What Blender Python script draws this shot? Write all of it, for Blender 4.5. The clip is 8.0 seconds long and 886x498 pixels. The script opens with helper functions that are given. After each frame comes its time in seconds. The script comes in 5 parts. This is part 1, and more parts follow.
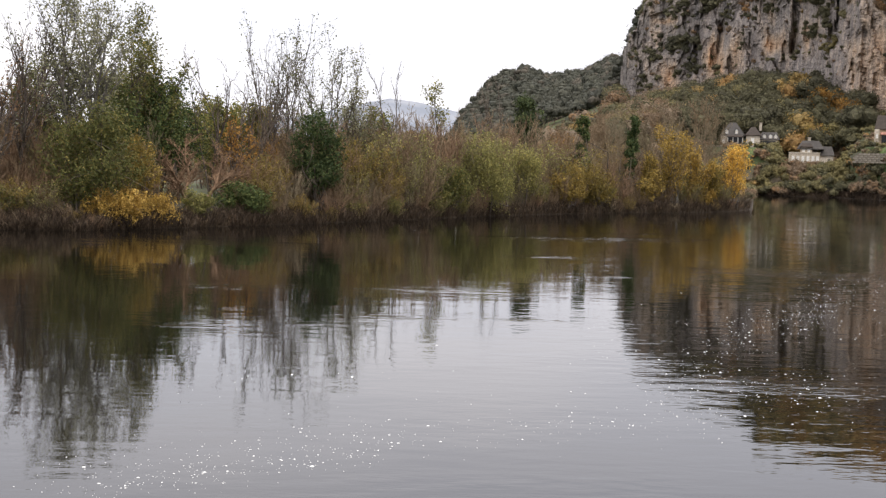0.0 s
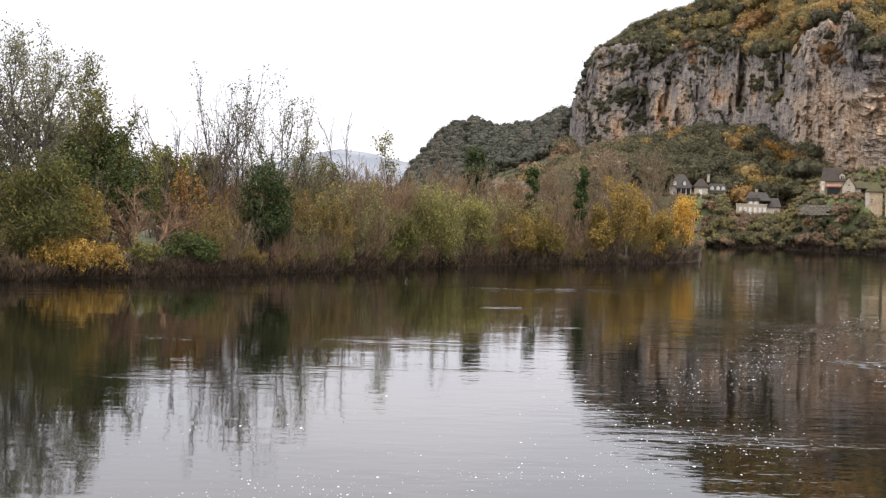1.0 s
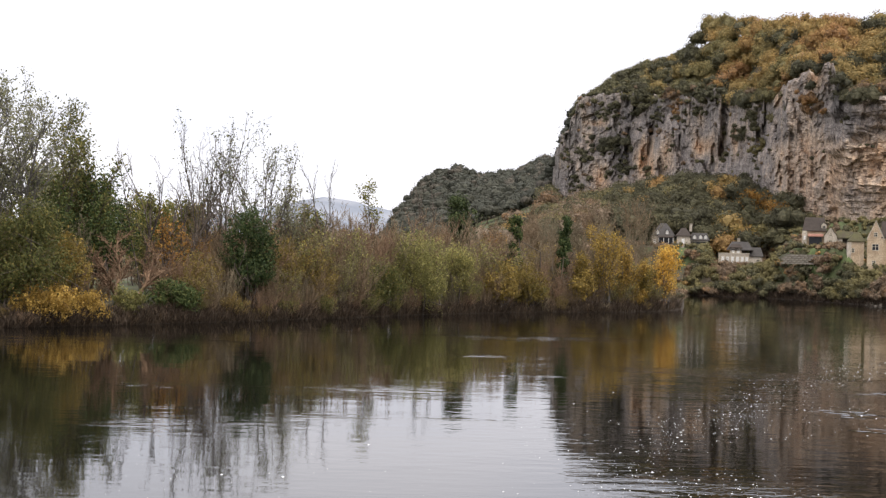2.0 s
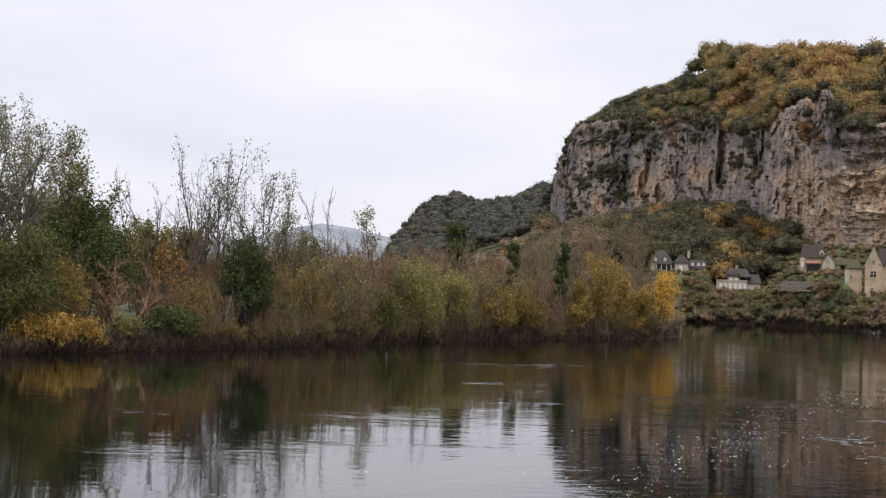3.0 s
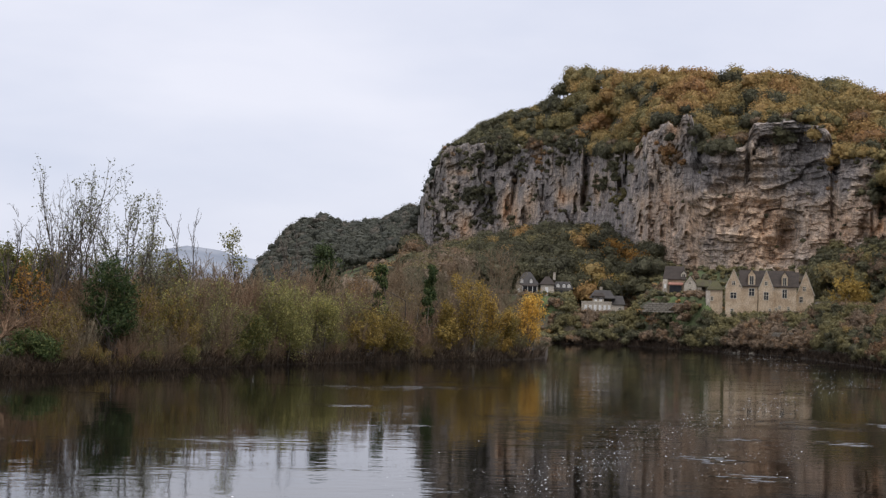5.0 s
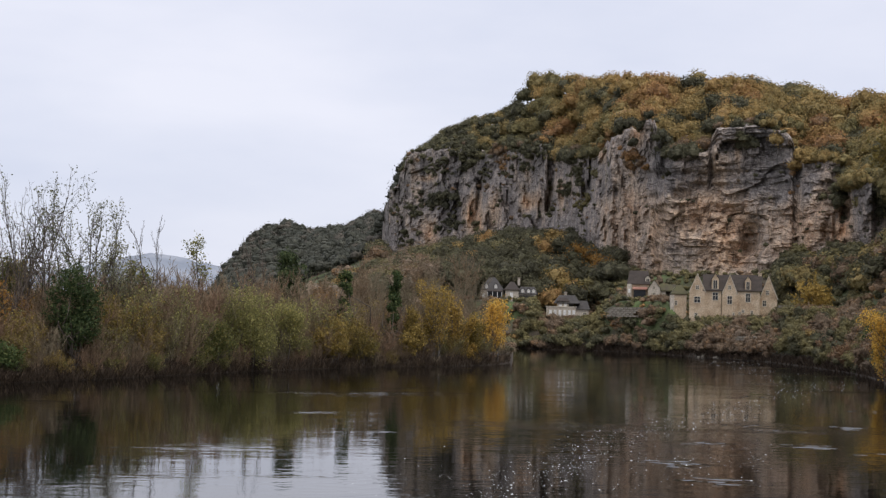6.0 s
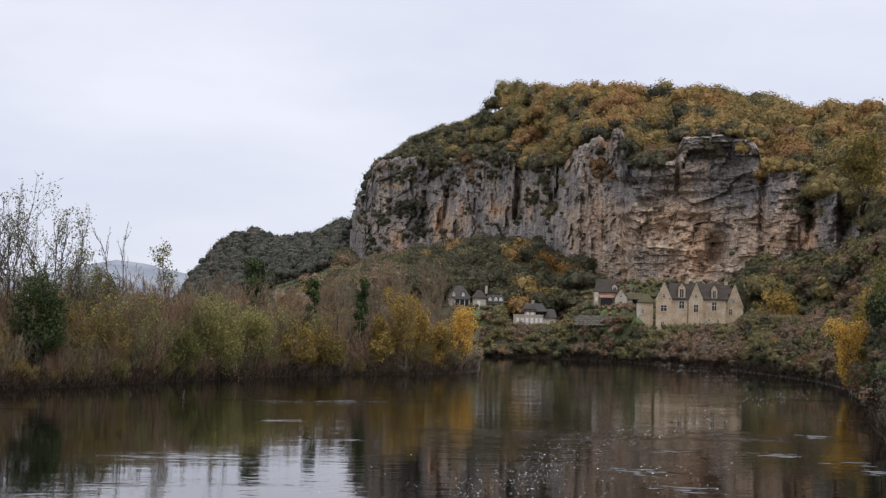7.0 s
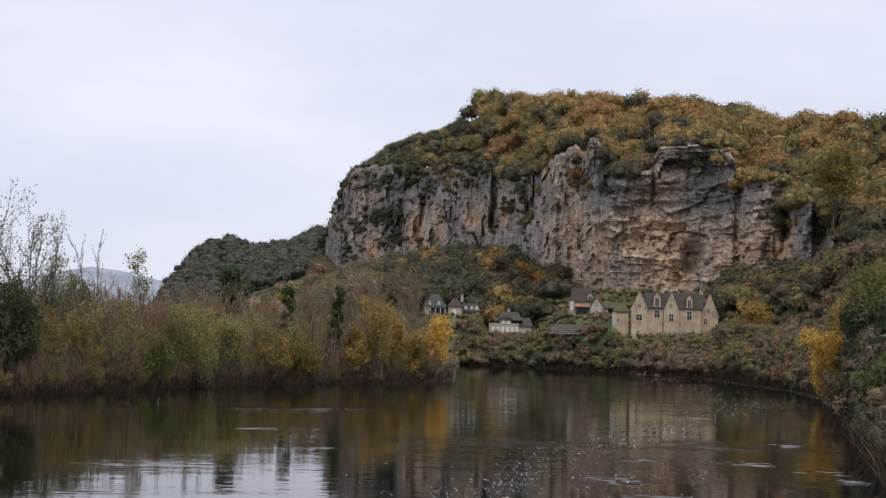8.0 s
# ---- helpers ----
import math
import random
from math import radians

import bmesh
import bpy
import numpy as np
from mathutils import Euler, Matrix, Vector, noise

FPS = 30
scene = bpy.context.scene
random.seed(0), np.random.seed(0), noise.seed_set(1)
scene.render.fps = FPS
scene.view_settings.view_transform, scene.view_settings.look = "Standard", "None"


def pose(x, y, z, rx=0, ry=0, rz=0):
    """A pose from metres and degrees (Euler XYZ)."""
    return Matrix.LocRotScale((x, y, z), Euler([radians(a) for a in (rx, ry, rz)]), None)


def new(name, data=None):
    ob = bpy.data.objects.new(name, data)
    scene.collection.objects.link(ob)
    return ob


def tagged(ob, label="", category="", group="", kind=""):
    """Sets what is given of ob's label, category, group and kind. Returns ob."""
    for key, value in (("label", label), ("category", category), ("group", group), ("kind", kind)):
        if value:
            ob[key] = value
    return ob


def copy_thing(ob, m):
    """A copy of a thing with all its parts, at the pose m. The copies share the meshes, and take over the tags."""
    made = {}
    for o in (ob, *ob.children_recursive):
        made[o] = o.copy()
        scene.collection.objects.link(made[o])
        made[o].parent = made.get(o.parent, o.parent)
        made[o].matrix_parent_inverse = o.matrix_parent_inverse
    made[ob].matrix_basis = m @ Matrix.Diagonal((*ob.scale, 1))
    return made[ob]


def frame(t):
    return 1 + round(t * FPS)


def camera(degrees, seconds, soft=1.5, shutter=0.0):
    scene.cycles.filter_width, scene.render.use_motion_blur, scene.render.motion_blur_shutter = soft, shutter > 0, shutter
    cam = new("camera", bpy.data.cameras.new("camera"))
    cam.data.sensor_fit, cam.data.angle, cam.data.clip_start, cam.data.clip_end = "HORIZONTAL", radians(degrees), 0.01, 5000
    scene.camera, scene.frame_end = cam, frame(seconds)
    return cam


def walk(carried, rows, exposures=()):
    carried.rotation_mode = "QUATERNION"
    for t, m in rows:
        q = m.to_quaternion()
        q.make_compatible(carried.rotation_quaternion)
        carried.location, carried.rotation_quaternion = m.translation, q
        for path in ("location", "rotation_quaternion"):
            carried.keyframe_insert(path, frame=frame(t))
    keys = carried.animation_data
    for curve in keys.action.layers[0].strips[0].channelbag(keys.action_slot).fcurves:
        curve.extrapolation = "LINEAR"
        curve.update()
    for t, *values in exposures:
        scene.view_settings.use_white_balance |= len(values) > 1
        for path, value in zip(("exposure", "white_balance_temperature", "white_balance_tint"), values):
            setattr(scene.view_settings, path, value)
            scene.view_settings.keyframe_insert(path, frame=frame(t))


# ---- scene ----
# ---- camera ----
# A hand-held pan from a bridge deck over the river: seconds, yaw, pitch, lean.
cam = camera(32.33, 8.0, soft=1.3)
EYE = 9.5
PATH = [
    (0.0, 0.0, -3.65, 1.397), (0.5, -0.962, -2.618, 1.518), (1.0, -1.827, -1.713, 1.574), (1.5, -2.459, -0.676, 1.75),
    (1.7, -2.45, -0.326, 1.75), (2.8, -2.3, 0.955, 1.8), (3.0, -2.456, 1.115, 1.803), (3.5, -3.409, 1.277, 1.85),
    (4.0, -4.567, 1.602, 1.836), (4.5, -5.948, 1.836, 1.802), (4.7, -6.72, 1.93, 1.75), (5.8, -8.234, 2.385, 1.3),
    (6.0, -8.721, 2.343, 1.272), (6.5, -9.359, 2.352, 1.46), (7.0, -9.935, 2.669, 1.391), (7.5, -10.451, 2.883, 1.448),
    (8.0, -10.825, 3.006, 1.62)]
EXPOSURES = [(0.0, 0.56, 6900, 10), (0.5, 0.62, 6900, 10), (1.0, 0.68, 6900, 10), (1.7, 0.64, 6850, 10), (2.8, 0.22, 6750, 10), (3.1, 0.14, 6680, 10), (3.6, 0.03, 6450, 10), (4.7, 0.0, 6380, 10), (8.0, 0.02, 6350, 10)]


def heading(yaw, pitch, lean):
    return Matrix.Translation((0, 0, EYE)) @ pose(0, 0, 0, 90 + pitch, 0, yaw) @ pose(0, 0, 0, 0, 0, lean)


walk(cam, [(t, heading(y, p, r)) for t, y, p, r in PATH], EXPOSURES)

# ---- sky and sun: a bright overcast day ----
SUN_EL, SUN_AZ = 60.0, 150.0
world = bpy.data.worlds.new("overcast_sky")
scene.world = world
world.use_nodes = True
wn, wl = world.node_tree.nodes, world.node_tree.links
wn.clear()


def wnode(kind, **kw):
    n = wn.new(kind)
    for k, v in kw.items():
        n.inputs[k].default_value = v
    return n


sky = wn.new("ShaderNodeTexSky")
sky.sky_type, sky.sun_disc = "NISHITA", False
sky.sun_elevation, sky.sun_rotation = radians(SUN_EL), radians(SUN_AZ)
sky_dim = wn.new("ShaderNodeVectorMath")
sky_dim.operation = "SCALE"
sky_dim.inputs["Scale"].default_value = 0.12
wl.new(sky.outputs[0], sky_dim.inputs[0])
coord = wn.new("ShaderNodeTexCoord")
stretch = wn.new("ShaderNodeMapping")
stretch.inputs["Scale"].default_value = (1.0, 1.0, 3.2)
wl.new(coord.outputs["Generated"], stretch.inputs[0])
cloud = wnode("ShaderNodeTexNoise", Scale=3.2, Detail=5.0, Roughness=0.5)
wl.new(stretch.outputs[0], cloud.inputs["Vector"])
tone = wn.new("ShaderNodeValToRGB")
tone.color_ramp.elements[0].position, tone.color_ramp.elements[0].color = 0.32, (0.70, 0.73, 0.86, 1)
tone.color_ramp.elements[1].position, tone.color_ramp.elements[1].color = 0.68, (0.88, 0.88, 0.97, 1)
wl.new(cloud.outputs["Fac"], tone.inputs[0])
# an overcast sky is brightest overhead
upright = wn.new("ShaderNodeSeparateXYZ")
wl.new(coord.outputs["Generated"], upright.inputs[0])
climb = wn.new("ShaderNodeMapRange")
climb.inputs["From Min"].default_value, climb.inputs["From Max"].default_value = 0.22, 0.75
wl.new(upright.outputs["Z"], climb.inputs["Value"])
overhead = wn.new("ShaderNodeMixRGB")
overhead.blend_type = "MULTIPLY"
overhead.inputs[2].default_value = (1.62, 1.58, 1.52, 1)
wl.new(climb.outputs[0], overhead.inputs[0])
wl.new(tone.outputs[0], overhead.inputs[1])
veil = wn.new("ShaderNodeMixRGB")
veil.inputs[0].default_value = 0.93
wl.new(sky_dim.outputs[0], veil.inputs[1])
wl.new(overhead.outputs[0], veil.inputs[2])
back = wn.new("ShaderNodeBackground")
back.inputs["Strength"].default_value = 1.0
wl.new(veil.outputs[0], back.inputs[0])
wout = wn.new("ShaderNodeOutputWorld")
wl.new(back.outputs[0], wout.inputs[0])

sun_data = bpy.data.lights.new("sun", "SUN")
sun_data.energy, sun_data.angle, sun_data.color = 1.5, radians(25), (1.0, 0.95, 0.88)
sun = new("sun", sun_data)
sun.matrix_world = pose(0, 0, 200, 90 - SUN_EL, 0, 180 - SUN_AZ)


# ---- small tools ----
def polar(az, r, z=0.0):
    """A place by its bearing from the bridge in degrees, distance and height."""
    return Vector((r * math.sin(radians(az)), r * math.cos(radians(az)), z))


TABLE = np.random.RandomState(5).rand(256, 256)


def vnoise(x, y, seed=0):
    x, y = np.asarray(x, float) + seed * 17.31, np.asarray(y, float) + seed * 9.77
    xi, yi = np.floor(x).astype(int), np.floor(y).astype(int)
    fx, fy = x - xi, y - yi
    fx, fy = fx * fx * (3 - 2 * fx), fy * fy * (3 - 2 * fy)
    a, b = TABLE[xi % 256, yi % 256], TABLE[(xi + 1) % 256, yi % 256]
    c, d = TABLE[xi % 256, (yi + 1) % 256], TABLE[(xi + 1) % 256, (yi + 1) % 256]
    return (a * (1 - fx) + b * fx) * (1 - fy) + (c * (1 - fx) + d * fx) * fy


def fbm(x, y, octaves=4, seed=0):
    out, amp, total = 0.0, 1.0, 0.0
    for k in range(octaves):
        out = out + amp * vnoise(np.asarray(x) * 2 ** k, np.asarray(y) * 2 ** k, seed + k)
        total, amp = total + amp, amp * 0.5
    return out / total


def mesh_of(name, verts, faces, smooth=False):
    """A mesh from arrays: vertices n x 3 and faces m x 3 or m x 4."""
    verts, faces = np.asarray(verts, np.float32), np.asarray(faces, np.int32)
    me = bpy.data.meshes.new(name)
    m, k = faces.shape
    me.vertices.add(len(verts))
    me.vertices.foreach_set("co", verts.ravel())
    me.loops.add(m * k)
    me.loops.foreach_set("vertex_index", faces.ravel())
    me.polygons.add(m)
    me.polygons.foreach_set("loop_start", np.arange(0, m * k, k, dtype=np.int32))
    me.polygons.foreach_set("use_smooth", np.full(m, smooth))
    me.update(calc_edges=True)
    return me


def grid_faces(nu, nv):
    i, j = np.meshgrid(np.arange(nu - 1), np.arange(nv - 1), indexing="ij")
    a = (i * nv + j).ravel()
    return np.stack([a, a + nv, a + nv + 1, a + 1], 1)


def put(name, me, material, parent=None, label="", category="", kind="", group=""):
    ob = new(name, me)
    if material:
        me.materials.append(material)
    ob.parent = parent
    return tagged(ob, label, category, group, kind)


def part(name, bm, material, parent, label=""):
    me = bpy.data.meshes.new(name)
    bm.to_mesh(me)
    bm.free()
    return put(name, me, material, parent, label)


# ---- materials ----
def material(name):
    m = bpy.data.materials.new(name)
    m.use_nodes = True
    nodes, links = m.node_tree.nodes, m.node_tree.links
    return m, nodes, links, nodes["Principled BSDF"]


def ramp(nodes, stops):
    r = nodes.new("ShaderNodeValToRGB")
    e = r.color_ramp.elements
    while len(e) < len(stops):
        e.new(0.5)
    for el, (p, c) in zip(e, stops):
        el.position, el.color = p, (*c, 1)
    return r


def noise_node(nodes, links, scale, detail=4.0, rough=0.55, vec=None, stretch=None):
    n = nodes.new("ShaderNodeTexNoise")
    n.inputs["Scale"].default_value, n.inputs["Detail"].default_value, n.inputs["Roughness"].default_value = scale, detail, rough
    if vec is None:
        vec = nodes.new("ShaderNodeTexCoord").outputs["Object"]
    if stretch:
        mp = nodes.new("ShaderNodeMapping")
        mp.inputs["Scale"].default_value = stretch
        links.new(vec, mp.inputs[0])
        vec = mp.outputs[0]
    links.new(vec, n.inputs["Vector"])
    return n


def mix(nodes, links, fac, a, b, mode="MIX"):
    n = nodes.new("ShaderNodeMixRGB")
    n.blend_type = mode
    for k, v in ((0, fac), (1, a), (2, b)):
        if isinstance(v, (int, float)):
            n.inputs[k].default_value = v
        elif isinstance(v, tuple):
            n.inputs[k].default_value = (*v, 1)
        else:
            links.new(v, n.inputs[k])
    return n.outputs[0]


def bump(nodes, links, height, strength, distance, bsdf):
    b = nodes.new("ShaderNodeBump")
    b.inputs["Strength"].default_value, b.inputs["Distance"].default_value = strength, distance
    links.new(height, b.inputs["Height"])
    links.new(b.outputs[0], bsdf.inputs["Normal"])
    return b


def plain_surface(name, stops, scale, fine, rough=0.85, depth=0.05, stretch=None):
    """A rough surface with colour in two scales and a fine relief."""
    m, n, l, bs = material(name)
    a = noise_node(n, l, scale, 4, 0.6, None, stretch)
    b = noise_node(n, l, fine, 3, 0.6, None, stretch)
    r = ramp(n, stops)
    l.new(a.outputs["Fac"], r.inputs[0])
    g = ramp(n, [(0.3, (0.62, 0.62, 0.62)), (0.7, (1.25, 1.25, 1.25))])
    l.new(b.outputs["Fac"], g.inputs[0])
    l.new(mix(n, l, 1.0, r.outputs[0], g.outputs[0], "MULTIPLY"), bs.inputs["Base Color"])
    bs.inputs["Roughness"].default_value = rough
    bump(n, l, b.outputs["Fac"], 0.6, depth, bs)
    return m


def lift(stops, gain):
    return [(p, tuple(min(0.72, v * gain) for v in c)) for p, c in stops]


def leaf_surface(name, stops, glow=0.35, gain=1.45):
    """Leaves whose colour differs from leaf to leaf and from plant to plant."""
    stops = lift(stops, gain)
    m, n, l, bs = material(name)
    geo, info = n.new("ShaderNodeNewGeometry"), n.new("ShaderNodeObjectInfo")
    r = ramp(n, stops)
    l.new(geo.outputs["Random Per Island"], r.inputs[0])
    v = ramp(n, [(0.0, (0.75, 0.78, 0.75)), (1.0, (1.2, 1.15, 1.05))])
    l.new(info.outputs["Random"], v.inputs[0])
    col = mix(n, l, 1.0, r.outputs[0], v.outputs[0], "MULTIPLY")
    l.new(col, bs.inputs["Base Color"])
    bs.inputs["Roughness"].default_value = 0.65
    bs.inputs["Specular IOR Level"].default_value = 0.2
    tr = n.new("ShaderNodeBsdfTranslucent")
    l.new(col, tr.inputs[0])
    ms = n.new("ShaderNodeMixShader")
    ms.inputs[0].default_value = glow
    l.new(bs.outputs[0], ms.inputs[1])
    l.new(tr.outputs[0], ms.inputs[2])
    l.new(ms.outputs[0], n["Material Output"].inputs[0])
    return m


def wood_tones(name, stops, glow=0.25, gain=1.7, relief=1.1, grain_size=1.1, gap_shade_mix=1.0):
    """Far leaves: each tree has its own tone, each leaf varies round it."""
    stops = lift(stops, gain)
    m, n, l, bs = material(name)
    at = n.new("ShaderNodeAttribute")
    at.attribute_name = "tone"
    geo = n.new("ShaderNodeNewGeometry")
    r = ramp(n, stops)
    l.new(at.outputs["Fac"], r.inputs[0])
    v = ramp(n, [(0.0, (0.84, 0.85, 0.84)), (1.0, (1.2, 1.18, 1.15))])
    l.new(geo.outputs["Random Per Island"], v.inputs[0])
    col = mix(n, l, 1.0, r.outputs[0], v.outputs[0], "MULTIPLY")
    # sprays of leaves, lighter, and the shade in their gaps painted darker
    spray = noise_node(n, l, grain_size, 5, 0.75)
    gap_shade = ramp(n, [(0.34, (0.58, 0.59, 0.6)), (0.5, (1.0, 1.0, 1.0)), (0.66, (1.45, 1.42, 1.36))])
    l.new(spray.outputs["Fac"], gap_shade.inputs[0])
    col = mix(n, l, gap_shade_mix, col, gap_shade.outputs[0], "MULTIPLY")
    l.new(col, bs.inputs["Base Color"])
    bump(n, l, spray.outputs["Fac"], 0.8, relief, bs)
    bs.inputs["Roughness"].default_value = 0.7
    bs.inputs["Specular IOR Level"].default_value = 0.15
    tr = n.new("ShaderNodeBsdfTranslucent")
    l.new(col, tr.inputs[0])
    ms = n.new("ShaderNodeMixShader")
    ms.inputs[0].default_value = glow
    l.new(bs.outputs[0], ms.inputs[1])
    l.new(tr.outputs[0], ms.inputs[2])
    l.new(ms.outputs[0], n["Material Output"].inputs[0])
    return m


def rock_surface():
    """Grey weathered limestone with buff and orange scars, dark streaks and joints."""
    m, n, l, bs = material("limestone")
    co = n.new("ShaderNodeTexCoord").outputs["Object"]
    at = n.new("ShaderNodeAttribute")
    at.attribute_name = "fresh"
    big = noise_node(n, l, 0.06, 6, 0.72, co, (1, 1, 0.7))
    add = n.new("ShaderNodeMath")
    add.operation = "ADD"
    l.new(big.outputs["Fac"], add.inputs[0])
    l.new(at.outputs["Fac"], add.inputs[1])
    r = ramp(n, [(0.26, (0.19, 0.178, 0.170)), (0.42, (0.34, 0.302, 0.275)), (0.54, (0.50, 0.405, 0.32)), (0.70, (0.57, 0.41, 0.285)), (0.92, (0.60, 0.345, 0.185))])
    l.new(add.outputs[0], r.inputs[0])
    streak = noise_node(n, l, 0.42, 6, 0.75, co, (1, 1, 0.3))
    s = ramp(n, [(0.32, (0.5, 0.49, 0.5)), (0.48, (0.95, 0.95, 0.95)), (0.70, (1.3, 1.27, 1.22))])
    l.new(streak.outputs["Fac"], s.inputs[0])
    c = mix(n, l, 1.0, r.outputs[0], s.outputs[0], "MULTIPLY")
    # thin dark joints, upright and along the beds
    for scale, shape, width in ((0.30, (1, 1, 0.3), 0.018), (0.22, (0.35, 0.35, 1.6), 0.014), (0.8, (1, 1, 0.8), 0.02)):
        j = noise_node(n, l, scale, 4, 0.6, co, shape)
        q = ramp(n, [(0.5 - width * 2, (1, 1, 1)), (0.5 - width * 0.4, (0.5, 0.49, 0.49)), (0.5 + width * 0.4, (0.5, 0.49, 0.49)), (0.5 + width * 2, (1, 1, 1))])
        l.new(j.outputs["Fac"], q.inputs[0])
        c = mix(n, l, 0.7, c, q.outputs[0], "MULTIPLY")
    fine = noise_node(n, l, 1.5, 6, 0.75, co)
    f = ramp(n, [(0.3, (0.68, 0.68, 0.69)), (0.7, (1.28, 1.27, 1.24))])
    l.new(fine.outputs["Fac"], f.inputs[0])
    l.new(mix(n, l, 1.0, c, f.outputs[0], "MULTIPLY"), bs.inputs["Base Color"])
    bs.inputs["Roughness"].default_value = 0.92
    bs.inputs["Specular IOR Level"].default_value = 0.2
    bump(n, l, fine.outputs["Fac"], 0.7, 0.5, bs)
    return m


def river_surface():
    """Slow dark river water with long ripples, rougher where the current runs."""
    m, n, l, bs = material("river_water")
    bs.inputs["Base Color"].default_value = (0.005, 0.0046, 0.0036, 1)
    bs.inputs["Roughness"].default_value = 0.02
    bs.inputs["IOR"].default_value = 1.333
    co = n.new("ShaderNodeTexCoord").outputs["Object"]
    fine = noise_node(n, l, 1.0, 3, 0.55, co, (0.55, 1.0, 1))
    wide = noise_node(n, l, 0.16, 3, 0.5, co, (0.6, 1.0, 1))
    calm = noise_node(n, l, 0.03, 4, 0.6, co, (0.7, 1.5, 1))
    c = ramp(n, [(0.42, (0.22, 0.22, 0.22)), (0.58, (0.75, 0.75, 0.75)), (0.70, (4.0, 4.0, 4.0))])
    l.new(calm.outputs["Fac"], c.inputs[0])
    # the current runs along the outer bank
    sep = n.new("ShaderNodeSeparateXYZ")
    l.new(co, sep.inputs[0])
    run = n.new("ShaderNodeMapRange")
    run.inputs["From Min"].default_value, run.inputs["From Max"].default_value = 2.0, 40.0
    run.inputs["To Min"].default_value, run.inputs["To Max"].default_value = 0.8, 1.6
    l.new(sep.outputs["X"], run.inputs["Value"])
    prod = fine.outputs["Fac"]
    for other in (c.outputs[0], run.outputs[0]):
        mul = n.new("ShaderNodeMath")
        mul.operation = "MULTIPLY"
        l.new(prod, mul.inputs[0])
        l.new(other, mul.inputs[1])
        prod = mul.outputs[0]
    b1 = n.new("ShaderNodeBump")
    b1.inputs["Strength"].default_value, b1.inputs["Distance"].default_value = 0.5, 0.045
    l.new(prod, b1.inputs["Height"])
    b2 = n.new("ShaderNodeBump")
    b2.inputs["Strength"].default_value, b2.inputs["Distance"].default_value = 0.3, 0.08
    l.new(wide.outputs["Fac"], b2.inputs["Height"])
    l.new(b1.outputs[0], b2.inputs["Normal"])
    l.new(b2.outputs[0], bs.inputs["Normal"])
    return m


BARK = plain_surface("bark", [(0.3, (0.07, 0.055, 0.042)), (0.7, (0.15, 0.12, 0.095))], 1.5, 9, 0.9, 0.02)
BARK_GREY = plain_surface("grey_bark", [(0.3, (0.10, 0.09, 0.078)), (0.7, (0.22, 0.20, 0.175))], 1.5, 9, 0.9, 0.02)
TWIG_BROWN = plain_surface("brown_twigs", [(0.3, (0.16, 0.112, 0.066)), (0.7, (0.28, 0.198, 0.118))], 0.6, 3, 0.9, 0.01)
TWIG_RUST = plain_surface("rusty_twigs", [(0.3, (0.165, 0.102, 0.06)), (0.7, (0.28, 0.178, 0.106))], 0.6, 3, 0.9, 0.01)
TWIG_GREY = plain_surface("grey_twigs", [(0.3, (0.15, 0.12, 0.074)), (0.7, (0.25, 0.2, 0.126))], 0.6, 3, 0.9, 0.01)
SOIL = plain_surface("meadow_and_soil", [(0.3, (0.085, 0.12, 0.036)), (0.45, (0.075, 0.09, 0.034)), (0.58, (0.085, 0.068, 0.045))], 0.06, 1.2, 0.95, 0.1)


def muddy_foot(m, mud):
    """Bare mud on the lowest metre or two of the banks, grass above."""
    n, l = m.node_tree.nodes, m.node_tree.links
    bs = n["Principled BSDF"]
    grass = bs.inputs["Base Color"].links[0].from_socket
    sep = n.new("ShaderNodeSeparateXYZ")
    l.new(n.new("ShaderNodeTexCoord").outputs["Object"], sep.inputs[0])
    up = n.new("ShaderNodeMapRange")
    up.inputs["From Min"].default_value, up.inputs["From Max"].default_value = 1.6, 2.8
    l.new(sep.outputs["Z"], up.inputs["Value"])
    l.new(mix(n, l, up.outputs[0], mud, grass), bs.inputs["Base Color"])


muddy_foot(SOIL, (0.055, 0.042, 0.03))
ROCK = rock_surface()
WATER = river_surface()
# ---- the lie of the land ----
# Bearings (degrees) and distances (metres) of the two shores, as seen from the bridge.
NEAR_AZ = [-180, -120, -60, -30, -16.2, -13.2, -10.2, -7.1, -3.9, -0.75, 2.4, 4.5, 6.6, 8.7, 10.2, 10.9, 11.35]
NEAR_R = [120, 120, 140, 160, 170, 170, 177, 186, 198, 214, 233, 245, 257, 265, 275, 283, 296]
FAR_AZ = [11.4, 11.7, 12.55, 14.45, 16.55, 19.05, 20.7, 22.1, 23.8, 24.6, 25.2, 25.6, 26.0, 26.5, 27.2, 32, 50, 90, 180]
FAR_R = [418, 417, 411, 409, 391, 362, 346, 318, 286, 262, 236, 205, 160, 125, 105, 92, 80, 80, 120]
